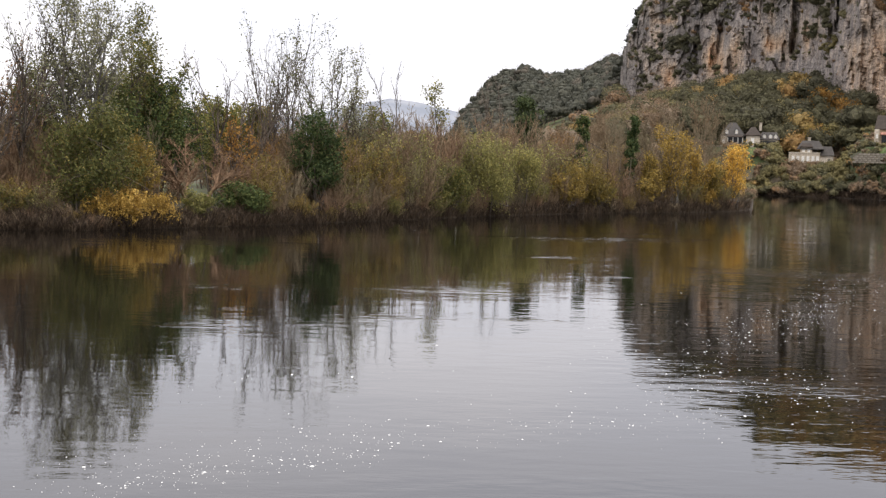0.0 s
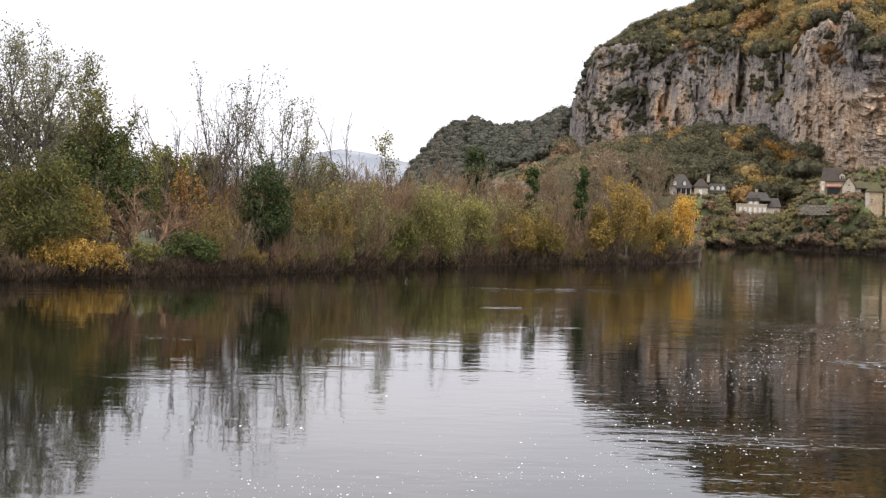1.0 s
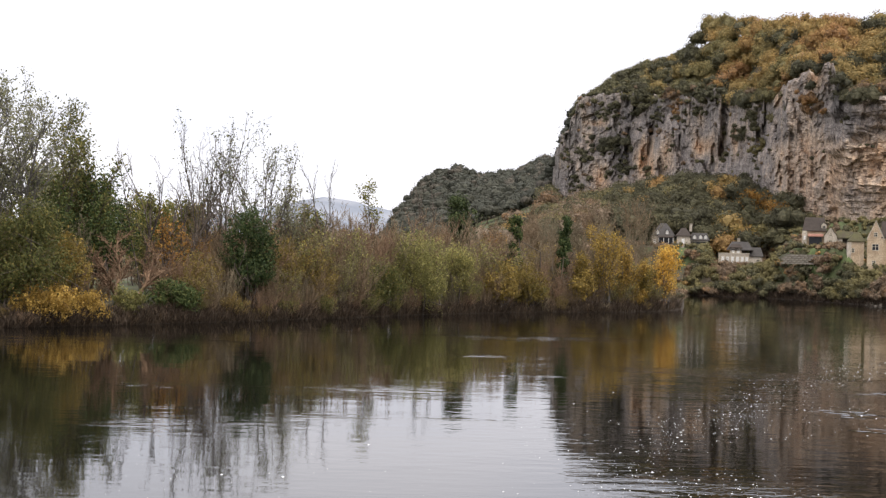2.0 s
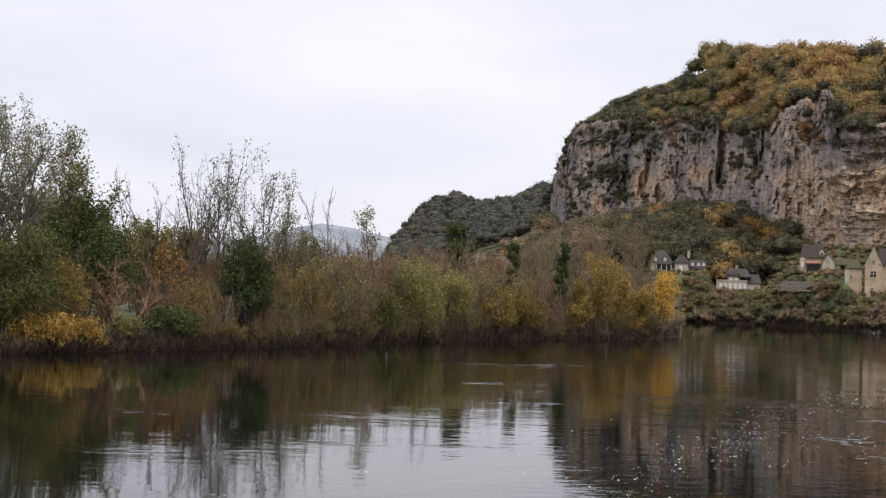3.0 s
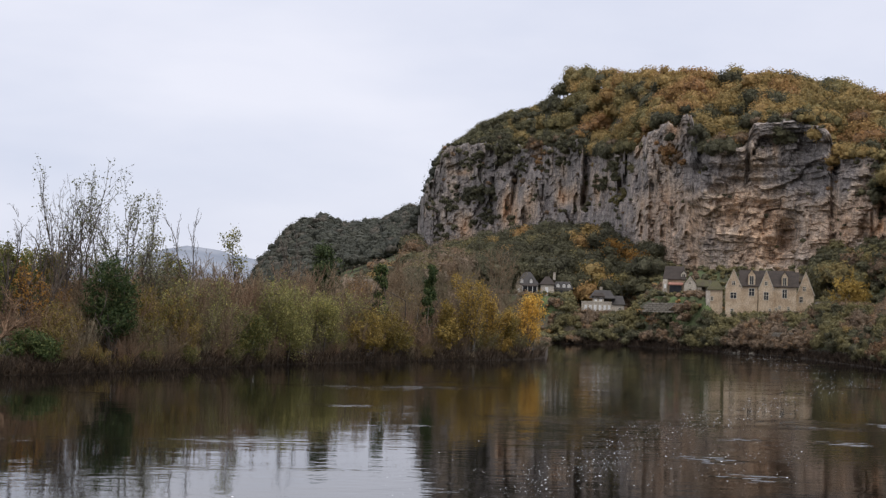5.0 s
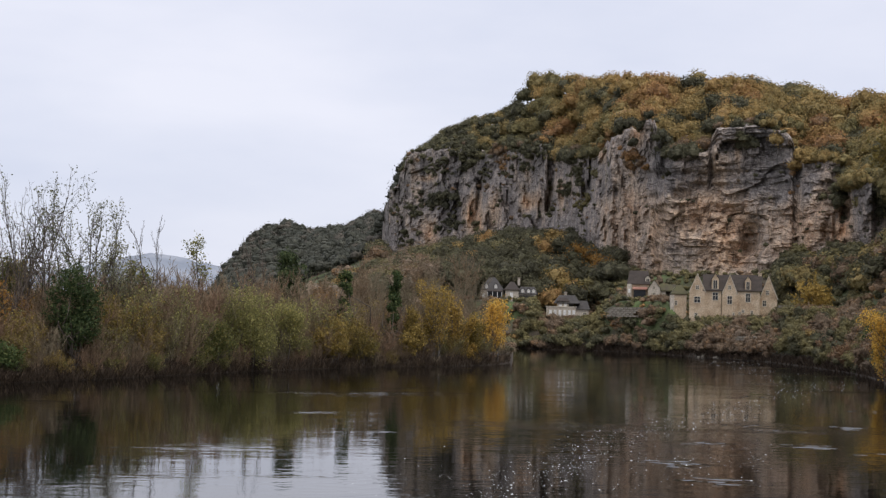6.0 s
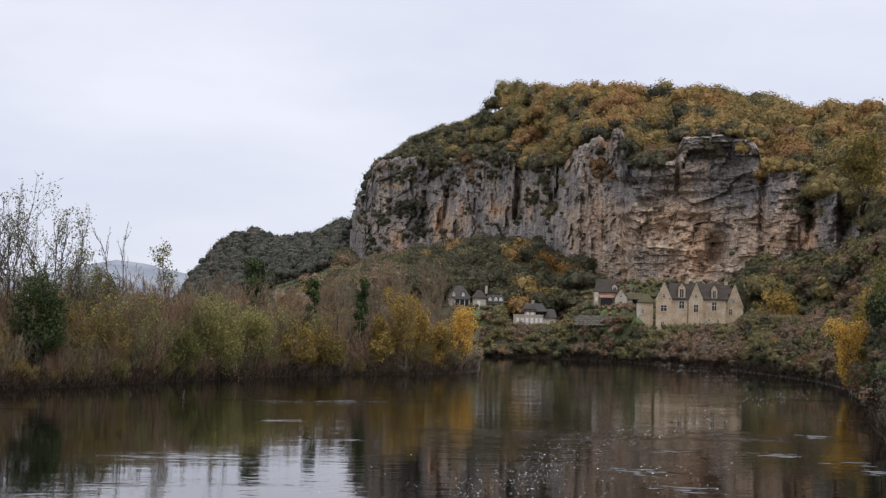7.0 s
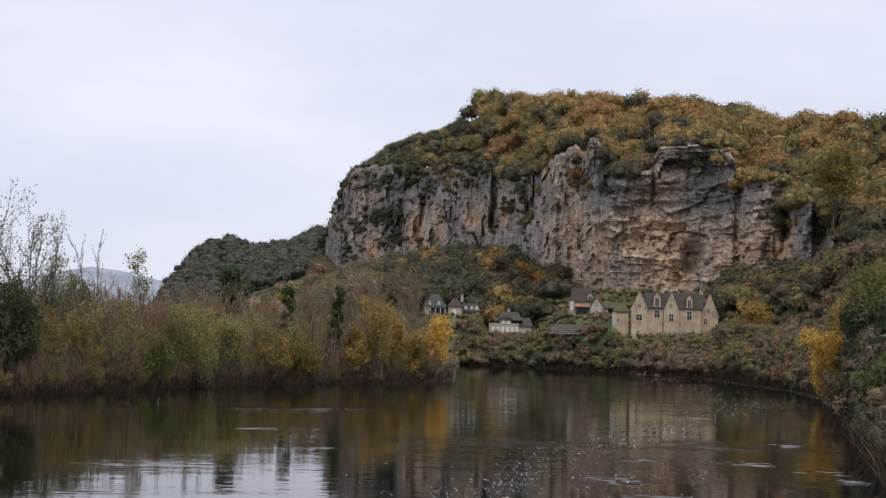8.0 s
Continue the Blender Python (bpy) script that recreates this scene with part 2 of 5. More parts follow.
# The cliff: bearing, distance, elevation of the rock's foot and top, elevation of the wooded skyline.
CLIFF_AZ = [6.43, 6.67, 6.97, 7.16, 7.68, 8.94, 10.0, 11.08, 12.56, 13.22, 14.47, 14.99, 15.94, 16.56, 17.01, 18.48, 18.77, 19.5, 21.37, 21.79, 23.02, 23.44, 24.25, 25.05, 25.66, 26.85, 31, 40, 60]
CLIFF_R = [705, 700, 692, 688, 676, 652, 630, 604, 568, 548, 506, 488, 468, 458, 452, 444, 442, 440, 434, 431, 420, 415, 404, 394, 386, 372, 340, 320, 320]
FOOT_EL = [1.35, 1.35, 1.4, 1.45, 1.6, 2.0, 2.15, 2.3, 2.55, 2.75, 1.75, 1.7, 1.6, 1.5, 1.5, 1.5, 1.5, 1.5, 1.6, 1.7, 1.7, 1.8, 1.7, 2.2, 2.5, 2.7, 2.7, 2.0, 1.5]
TOP_EL = [3.4, 4.4, 5.0, 5.74, 5.98, 6.25, 6.2, 6.2, 6.3, 5.9, 6.3, 6.77, 7.06, 7.25, 6.3, 6.2, 7.22, 7.36, 6.95, 6.3, 6.1, 5.4, 5.2, 5.38, 4.3, 4.2, 4.2, 4.0, 3.0]
SKY_AZ = [6.43, 6.97, 7.2, 7.67, 8.19, 8.92, 9.98, 11.03, 11.65, 12.17, 13.13, 14.41, 16.1, 17.37, 19.26, 21.55, 23.19, 24.4, 26.95, 32, 45, 60]
SKY_EL = [3.2, 4.5, 5.3, 5.9, 6.55, 7.08, 7.5, 7.85, 8.4, 8.8, 9.0, 8.85, 9.0, 8.8, 8.8, 8.5, 8.15, 8.1, 8.15, 8.0, 6.0, 4.0]


# The shelf on which the houses stand: how far behind the shore, and how high.
TERRACE_AZ = [6.4, 9, 12.2, 12.5, 14.4, 15.3, 17.2, 17.6, 20.5, 22, 25, 27, 60]
TERRACE_OFF = [30, 20, 20, 22, 24, 13, 13, 16, 30, 42, 60, 80, 80]
TERRACE_Z = [10, 12.6, 12.6, 7.8, 7.8, 13.2, 13.4, 8.2, 8.4, 10, 9, 9, 9]


def rise(r, el):
    return EYE + r * np.tan(np.radians(el))


def shore(az):
    az = np.asarray(az, float)
    return np.where(az < 11.38, np.interp(az, NEAR_AZ, NEAR_R), np.interp(az, FAR_AZ, FAR_R))


def cliff_at(az):
    r = np.interp(az, CLIFF_AZ, CLIFF_R)
    return r, rise(r, np.interp(az, CLIFF_AZ, FOOT_EL)), rise(r, np.interp(az, CLIFF_AZ, TOP_EL))


def knots(az):
    """The ground's profile along one bearing: distances and heights."""
    s = float(shore(az))
    if az < 6.43 or az > 62:
        # low meadow, then the wooded hill behind it
        h = float(np.interp(az, [-180, -70, -30, -6, 0.2, 0.75, 1.2, 2.0, 2.85, 3.7, 5.0, 6.0, 6.43, 62, 110, 180], [10, 10, 20, 12, 12, 31, 42, 58, 62, 57, 60, 69, 71, 40, 10, 10]))
        q = float(np.interp(az, [2.0, 6.4], [0, 1])) if az < 10 else 0.0
        return [0, s - 12, s, s + 1.5, s + 9, s + 40, 520, 700, 1040, 1500, 4600], [-3, -2, -0.15, 0.9, 2.0, 3.0, 4.5 + 10 * q, 10 + 24 * q, h, h * 0.9, h * 0.7]
    c, foot, top = [float(v) for v in cliff_at(az)]
    peak = float(rise(c + 75, np.interp(az, SKY_AZ, SKY_EL))) - 8.0
    f = max(s, 418.0) if az < 11.38 else s
    off, ter = [float(np.interp(az, TERRACE_AZ, v)) for v in (TERRACE_OFF, TERRACE_Z)]
    foot = max(foot, ter + 2)
    lift_to = min(c - 9, f + off + 26)
    r = [f + 1.2, f + 5, f + off, f + off + 16, max(lift_to, f + off + 18), c - 8, c + 17, c + 19, c + 75, c + 300, 4600]
    z = [0.5, 1.9, ter, ter + 0.6, ter + 2.5, foot, foot + 1, min(top - 3, peak), peak, peak + 4, peak * 0.8]
    if az > 25.2:
        z[0], z[1] = 0.4, 1.0
    if az < 11.38:
        r, z = [0, s - 12, s, s + 1.5, s + 9, 412] + r, [-3, -2, -0.15, 0.9, 1.6, 1.6] + z
    else:
        r, z = [0, s - 12, s] + r, [-3, -2, -0.15] + z
    for k in range(1, len(r)):
        r[k] = max(r[k], r[k - 1] + 0.3)
    return r, z


def ground_z(az, r):
    a, b = knots(az)
    return float(np.interp(r, a, b))


AZ_STEPS = np.concatenate([np.arange(-180, -24, 4.0), np.arange(-24, 40, 0.16), np.arange(40, 180.1, 4.0)])
R_STEPS = np.concatenate([[2, 40, 80], np.arange(90, 460, 1.7), np.arange(460, 720, 4.0), np.geomspace(724, 4600, 40)])


def build_ground():
    rows = []
    for az in AZ_STEPS:
        a, b = knots(az)
        z = np.interp(R_STEPS, a, b)
        x, y = R_STEPS * math.sin(radians(az)), R_STEPS * math.cos(radians(az))
        wet = np.clip((z - 0.5) / 2, 0, 1)
        z = z + wet * (fbm(x / 9, y / 9, 4, 3) - 0.5) * 1.6
        rows.append(np.stack([x, y, z], 1))
    v = np.concatenate(rows)
    me = mesh_of("ground", v, grid_faces(len(AZ_STEPS), len(R_STEPS)), True)
    put("ground", me, SOIL, None, "grassy river banks, meadow and wooded slopes", "ground", "structure")


build_ground()


def build_water():
    a = np.linspace(0, 2 * math.pi, 97)
    r = np.concatenate([[1], np.geomspace(12, 760, 40)])
    v = [(q * math.sin(t), q * math.cos(t), 0.0) for t in a for q in r]
    me = mesh_of("water", v, grid_faces(len(a), len(r))[:, ::-1], True)
    put("water", me, WATER, None, "slow dark brown river with long ripples and reflections", "water", "structure")


build_water()

# Hollows in the rock: bearing, elevation, half width and half height in metres, depth.
CAVES = [(20.1, 2.9, 2.6, 5.0, 5.5), (19.75, 2.2, 3.4, 4.2, 5.0), (17.55, 4.5, 2.6, 1.6, 3.0), (16.5, 4.35, 2.2, 1.2, 2.6), (19.4, 4.05, 5.5, 1.3, 2.6), (20.7, 4.3, 2.5, 1.2, 2.2),
         (22.9, 3.1, 1.8, 3.4, 3.0), (18.1, 3.4, 1.6, 3.5, 2.4), (16.0, 3.4, 1.2, 4.0, 2.2), (18.6, 4.9, 6.0, 0.9, 2.2), (11.85, 4.2, 2.0, 3.2, 2.5), (9.85, 3.7, 1.8, 5.5, 3.0), (8.3, 3.0, 2.2, 4.5, 2.6)]
# Clefts: bearing, half width, depth, lowest and highest elevation.
CLEFTS = [(12.73, 1.7, 9.0, 3.6, 6.4), (10.0, 1.6, 5.0, 3.0, 5.2), (14.1, 2.2, 6.0, 4.0, 7.0), (17.0, 1.4, 3.5, 5.0, 7.4), (18.66, 0.9, 3.0, 5.0, 7.5), (24.75, 2.0, 9.0, 2.0, 6.0), (23.5, 1.5, 6.0, 3.5, 6.0),
          (9.2, 1.0, 3.0, 3.0, 6.3), (15.15, 1.2, 3.0, 2.0, 5.0), (21.75, 1.2, 3.5, 2.0, 6.4), (25.45, 2.0, 8.0, 2.0, 6.0), (11.1, 0.8, 2.5, 3.0, 6.2)]


FACE = {}


def split_faces(x, y, wide, high, depth, tilt, seed):
    """Rock broken into uneven blocks: each block has its own depth and leans its own way."""
    u, v = x / wide, y / high
    iu, iv = np.floor(u).astype(int), np.floor(v).astype(int)
    best, out = np.full(u.shape, 9.0), np.zeros(u.shape)
    for di in (-1, 0, 1):
        for dj in (-1, 0, 1):
            p, q = (iu + di) % 256, (iv + dj) % 256
            du = u - (iu + di + 0.1 + 0.8 * TABLE[p, (q + seed * 7) % 256])
            dv = v - (iv + dj + 0.1 + 0.8 * TABLE[(p + 91) % 256, (q + seed * 5) % 256])
            d = du * du + dv * dv
            h = depth * (TABLE[(p + 37) % 256, (q + seed * 3) % 256] - 0.5)
            h = h + 2 * tilt * (wide * du * (TABLE[(p + 11) % 256, (q + seed) % 256] - 0.5) + 0.6 * high * dv * (TABLE[(p + 53) % 256, (q + seed) % 256] - 0.62))
            near = d < best
            best, out = np.where(near, d, best), np.where(near, h, out)
    return out


def build_cliff():
    az = []
    a = CLIFF_AZ[0]
    while a < 36:
        az.append(a)
        a += math.degrees(0.62 / float(np.interp(a, CLIFF_AZ, CLIFF_R)))
    az = np.array(az)
    n, rows = len(az), 190
    r, foot, top = cliff_at(az)
    length = np.concatenate([[0], np.cumsum(np.hypot(np.diff(r), np.radians(np.diff(az)) * r[1:]))])
    top = top + (fbm(length / 2.5, length * 0, 3, 2) - 0.5) * 1.2 + np.round((vnoise(length / 8, length * 0, 9) - 0.5) * 3) * 1.3 - 0.4
    foot = foot - 6
    # the end of the cliff drops in ledges
    ledge = np.floor((top - foot) / 6.5 + 0.35) * 6.5 + foot
    top = np.where(az < 7.3, 0.8 * ledge + 0.2 * top, top)
    v = np.linspace(0, 1, rows)
    L, V = np.meshgrid(length, v, indexing="ij")
    Z = foot[:, None] + (top - foot)[:, None] * V
    EL = np.degrees(np.arctan((Z - EYE) / r[:, None]))
    A = az[:, None] + 0 * V
    bedded = np.clip((A - 13.5) / 2.5, 0, 1)
    warp = (fbm(L / 22, Z / 22, 3, 4) - 0.5) * 9
    # broad buttresses, then faces split along joints: every face has its own depth and tilt
    D = (fbm(L / 24, Z / 30, 2, 11) - 0.5) * 12
    for wide, high, depth, tilt, seed in ((14.0, 15.0, 5.0, 0.2, 2), (6.0, 6.5, 2.8, 0.28, 13), (2.7, 2.8, 1.2, 0.3, 29), (1.4, 1.3, 0.5, 0.2, 47)):
        high = high * (1 - 0.35 * bedded)
        D += split_faces(L + warp * 0.35, Z + warp * 0.25, wide, high, depth, tilt, seed)
    joint = np.abs(vnoise((L + warp * 0.9) / 7.5, Z / 22, 21) - 0.5) * 2
    D += (1.0 - 0.5 * bedded) * np.clip(joint * 3.5, 0, 1) - 0.8
    # beds with overhanging lips
    for period, depth, seed in ((11.0, 2.2, 1), (4.6, 1.0, 2), (1.9, 0.35, 3)):
        s = (Z + warp * 0.35 + 1.6 * period * vnoise(L / 40, Z * 0, seed + 40)) / period
        s = s + 0.8 * TABLE[(np.floor((L + warp * 0.8) / (period * 1.1 + 2)).astype(int) * 5 + seed) % 256, seed]
        f = s - np.floor(s)
        lip = vnoise(L / 9, np.floor(s) * 3.7, seed + 60)
        D += (0.22 + 0.25 * bedded) * depth * (1 - f) * np.clip(2.6 * lip - 0.7, 0, 1.6)
    # the smooth grey upper wall overhangs the broken buff rock along one long bed
    band = np.clip((A - 15.6) / 0.6, 0, 1) * np.clip((22.6 - A) / 0.6, 0, 1)
    D += band * 1.5 * np.clip((EL - 5.33 - 0.05 * (A - 17) - (fbm(L / 12, L * 0, 2, 51) - 0.5) * 0.2) * 14, 0, 1)
    D += (fbm(L / 1.7, Z / 1.7, 2, 71) - 0.5) * 0.5
    hollow = np.zeros_like(D)
    for ca, ce, hw, hh, dep in CAVES:
        q = np.exp(-(((A - ca) * np.radians(1) * r[:, None] + warp * 0.12) / hw) ** 4 - ((EL - ce) * np.radians(1) * r[:, None] / hh) ** 4)
        hollow += q * dep
    for ca, hw, dep, e0, e1 in CLEFTS:
        off = (A - ca) * np.radians(1) * r[:, None] + warp * 0.18
        q = np.exp(-(off / hw) ** 4) * np.clip((EL - e0) * 3, 0, 1) * np.clip((e1 - EL) * 3, 0, 1)
        hollow += q * dep
    D -= hollow
    D -= 3 * np.clip((V - 0.97) / 0.03, 0, 1) ** 2
    D += 5.0 * (1 - V) ** 2
    D -= 3.0 * V
    D = np.clip(D, -14, 9)
    R = r[:, None] - D
    # the shaded end turns away behind its own edge
    R[:6] += np.array([26, 18, 11, 6, 3, 1])[:, None]
    X, Y = R * np.sin(np.radians(A)), R * np.cos(np.radians(A))
    FACE.update(az=az, R=R, Z=Z, EL=EL)
    me = mesh_of("cliff", np.stack([X, Y, Z], 2).reshape(-1, 3), grid_faces(n, rows)[:, ::-1], False)
    # fresh, warm rock: low walls beneath the overhangs, scars of old falls
    low = np.clip((4.9 - EL) / 1.0, 0, 1) * np.clip((A - 14.2) / 1.2, 0, 1) * np.clip((23.2 - A) / 1.5, 0.35, 1)
    fresh = 0.19 * low - 0.07 - 0.03 * (A < 13.5)
    for ca, ce, hw, hh, amt in ((8.2, 2.9, 0.28, 0.6, 0.34), (9.75, 3.6, 0.2, 0.7, 0.4), (10.6, 3.7, 0.3, 0.6, 0.34), (11.9, 4.2, 0.35, 0.35, 0.36), (8.0, 5.0, 0.35, 0.12, 0.3), (14.6, 6.0, 0.15, 0.3, 0.36), (15.9, 6.7, 0.25, 0.3, 0.3), (23.4, 3.2, 0.3, 0.5, 0.32), (10.1, 3.3, 0.15, 0.6, 0.36), (13.1, 4.4, 0.12, 0.6, 0.3), (19.6, 6.3, 0.12, 0.5, 0.3)):
        fresh = fresh + amt * np.exp(-((A - ca) / hw) ** 2 - ((EL - ce) / hh) ** 2)
    at = me.attributes.new("fresh", "FLOAT", "POINT")
    at.data.foreach_set("value", fresh.astype(np.float32).ravel())
    put("cliff", me, ROCK, None, "tall grey and buff limestone cliff with ledges and clefts", "cliff", "structure")


build_cliff()
# ---- plants ----
def seg_mesh(name, segs, sides=3):
    """Tapered limbs: rows of x y z, x y z, radius, radius."""
    s = np.asarray(segs, float)
    p, q, r0, r1 = s[:, 0:3], s[:, 3:6], s[:, 6], s[:, 7]
    d = q - p
    d /= np.maximum(np.linalg.norm(d, axis=1, keepdims=True), 1e-6)
    ref = np.where(np.abs(d[:, 2:3]) > 0.9, [[1.0, 0, 0]], [[0, 0, 1.0]])
    u = np.cross(d, ref)
    u /= np.linalg.norm(u, axis=1, keepdims=True)
    w = np.cross(d, u)
    thick = r0 > 0.05
    verts, quads, start = [], [], 0
    for pick, n in ((thick, sides), (~thick, 1)):
        m = int(pick.sum())
        if not m:
            continue
        vs = []
        turn = 2.4 * np.arange(m)[:, None]
        for k in range(n if n > 1 else 2):
            a = turn + 2 * math.pi * k / max(n, 2)
            o = u[pick] * np.cos(a) + w[pick] * np.sin(a)
            vs += [p[pick] + o * r0[pick, None], q[pick] + o * r1[pick, None]]
        v = np.stack(vs, 1)
        base = start + np.arange(m)[:, None] * v.shape[1]
        for k in range(n):
            e = (k + 1) % max(n, 2)
            quads.append(base + np.array([[2 * k, 2 * e, 2 * e + 1, 2 * k + 1]]))
        verts.append(v.reshape(-1, 3))
        start += m * v.shape[1]
    return mesh_of(name, np.concatenate(verts), np.concatenate(quads), True)


def leaf_arrays(points, size, rng, flat=0.0, long=1.5, faces=None, loose=0.38):
    """Leaves as small folded quads at the points, turned at random or, with faces, mostly outwards."""
    n = len(points)
    a = rng.normal(size=(n, 3))
    a[:, 2] *= 1 - flat
    other = rng.normal(size=(n, 3))
    if faces is not None:
        other = faces + rng.normal(0, loose, (n, 3))
        a = np.cross(other, a)
    a /= np.linalg.norm(a, axis=1, keepdims=True)
    b = np.cross(other, a) if faces is not None else np.cross(a, other)
    b /= np.linalg.norm(b, axis=1, keepdims=True)
    s = size * rng.uniform(0.45, 1.65, (n, 1))
    c = np.cross(a, b) * s * 0.18
    v = np.stack([points - a * s * long * 0.5, points + b * s * 0.42 + c, points + a * s * long * 0.5, points - b * s * 0.42 + c], 1)
    return v.reshape(-1, 3), np.arange(4 * n).reshape(-1, 4)


def leaf_mesh(name, points, size, rng, flat=0.0, long=1.5, faces=None):
    return mesh_of(name, *leaf_arrays(points, size, rng, flat, long, faces))


def grow(rng, segs, tips, p, d, length, r, level, spread, up, steps, kids, ratio, bare=0.3, thin=0.02):
    """A limb that wanders upwards and throws off smaller limbs."""
    p, d = np.array(p, float), np.array(d, float)
    n = steps[0]
    for k in range(n):
        d = d + rng.normal(0, 0.13, 3) + np.array([0, 0, up])
        d /= np.linalg.norm(d)
        q = p + d * length / n
        r2 = r * (1 - 0.75 * (k + 1) / n) + thin
        segs.append((*p, *q, r * (1 - 0.75 * k / n) + thin, r2))
        if level > 0 and (k + 1) / n > bare:
            for _ in range(kids[0]):
                o = rng.normal(size=3)
                o -= d * o.dot(d)
                o /= np.linalg.norm(o)
                e = d + o * spread * rng.uniform(0.6, 1.3)
                e /= np.linalg.norm(e)
                grow(rng, segs, tips, q, e, length * ratio * rng.uniform(0.6, 1.15) * (1.1 - 0.5 * (k + 1) / n), max(r2 - thin, 0) * 0.7, level - 1, spread, up, steps[1:], kids[1:], ratio, 0.15, thin)
        p = q
        if level <= 0:
            tips.append(p)
    tips.append(p)


def tree(name, label, category, h, seed, bark, leaf=None, stems=1, lean=0.15, spread=0.8, up=0.08, trunk=0.22, levels=2, steps=(8, 5, 4), kids=(2, 2, 1), ratio=0.42, bare=0.3,
         per_tip=4, size=0.22, scatter=0.35, ivy=None, ivy_n=0, ivy_reach=(0.1, 0.7), ivy_width=0.5, keep=1.0, group="", fit=None, thin=0.022):
    """A tree of trunk, limbs and leaves, on an empty at its foot."""
    rng = np.random.RandomState(seed)
    segs, tips = [], []
    for k in range(stems):
        a = 2 * math.pi * (k + rng.rand() * 0.7) / stems
        t = lean * rng.uniform(0.4, 1.3) if stems > 1 else lean
        d = np.array([math.cos(a) * t, math.sin(a) * t, 1.0])
        foot = np.array([math.cos(a), math.sin(a), 0]) * (0.25 * stems ** 0.5 if stems > 1 else 0) * rng.uniform(0.4, 1.6)
        grow(rng, segs, tips, foot - np.array([0, 0, 0.3]), d / np.linalg.norm(d), h * rng.uniform(0.8, 1.0) if stems > 1 else h, trunk * rng.uniform(0.7, 1.1), levels, spread, up, steps, kids, ratio, bare, thin)
    segs, tips = np.array(segs), np.array(tips)
    top = np.percentile(segs[:, 5], 99.7)
    scale = np.ones(3) * h / top
    if fit:
        wide = np.percentile(np.hypot(segs[:, 3], segs[:, 4]), 96)
        scale[:2] = fit * 0.5 / wide
    segs[:, 0:3] *= scale
    segs[:, 3:6] *= scale
    tips = tips * scale
    ob = new(name)
    put("trunk", seg_mesh("trunk", segs), bark, ob)
    if leaf:
        t = tips[rng.rand(len(tips)) < keep]
        pts = np.repeat(t, per_tip, 0)
        pts = pts + rng.normal(0, scatter, pts.shape)
        pts[:, 2] = np.maximum(pts[:, 2], 0.15)
        put("crown", leaf_mesh("crown", pts, size, rng), leaf, ob)
    if ivy:
        near = segs[(segs[:, 2] < h * ivy_reach[1]) & (segs[:, 2] > h * ivy_reach[0] - 1) & (segs[:, 6] > trunk * 0.22)]
        pick = near[rng.randint(0, len(near), ivy_n)]
        u = rng.rand(ivy_n, 1)
        pts = pick[:, 0:3] * (1 - u) + pick[:, 3:6] * u + rng.normal(0, ivy_width, (ivy_n, 3))
        put("ivy", leaf_mesh("ivy", pts, 0.26, rng, 0.3, 1.2), ivy, ob, "dark glossy ivy")
    return tagged(ob, label, category, group)


def bush(name, label, w, h, seed, leaf, n, size, bark=None, lumps=14, depth=None, group="", category="bush", droop=0.0, stems=10):
    """A leafy shrub: thin stems under many small leaves gathered in uneven lumps."""
    rng = np.random.RandomState(seed)
    depth = depth or w
    ob = new(name)
    c = rng.uniform(-1, 1, (lumps, 3))
    c /= np.maximum(np.linalg.norm(c, axis=1, keepdims=True), 1) * 1.0
    c *= [w * 0.36, depth * 0.36, h * 0.30]
    c[:, 2] += h * 0.55
    rad = rng.uniform(0.16, 0.34, lumps) * min(w, h)
    # sprigs of leaves that reach out of each lump, upwards and outwards
    per = 7
    ns = n // per
    k = rng.randint(0, lumps, ns)
    d = rng.normal(size=(ns, 3))
    d /= np.linalg.norm(d, axis=1, keepdims=True)
    start = c[k] + d * (rad[k] * rng.uniform(0.2, 1.0, ns) ** 0.6)[:, None] * [1, 1, 0.9]
    way = d * 0.6 + rng.normal(0, 0.45, (ns, 3)) + [0, 0, 0.55 if not droop else -0.35]
    way *= (rad[k] * rng.uniform(0.15, 0.75, ns))[:, None]
    u = rng.rand(ns, per, 1)
    pts = (start[:, None, :] + way[:, None, :] * u + rng.normal(0, size * 0.6, (ns, per, 3))).reshape(-1, 3)
    n = len(pts)
    pts[:, 2] -= droop * rng.rand(n) ** 2 * h * 0.4
    pts[:, 2] = np.where(pts[:, 2] < 0.1, rng.uniform(0.1, 0.5 * h, n), pts[:, 2])
    segs = []
    for i in range(stems):
        tgt = c[i % lumps]
        p = np.array([rng.normal(0, w * 0.05), rng.normal(0, depth * 0.05), -0.3])
        r = 0.02 + 0.012 * h
        for s in range(4):
            q = p + (tgt - p) * (0.3 if s < 3 else 1.0) + rng.normal(0, 0.06 * h, 3) * (s < 3)
            segs.append((*p, *q, r, r * 0.7))
            p, r = q, r * 0.7
        for s in range(7):
            q = tgt + rng.normal(0, 1, 3) * rad[i % lumps] * 0.75
            segs.append((*tgt, *q, r * 0.8, 0.012))
    put("woody_base", seg_mesh("woody_base", segs), bark or BARK, ob)
    put("leaves", leaf_mesh("leaves", pts, size, rng, 0.0, 1.5, np.repeat(d, per, 0)), leaf, ob)
    return tagged(ob, label, category, group)


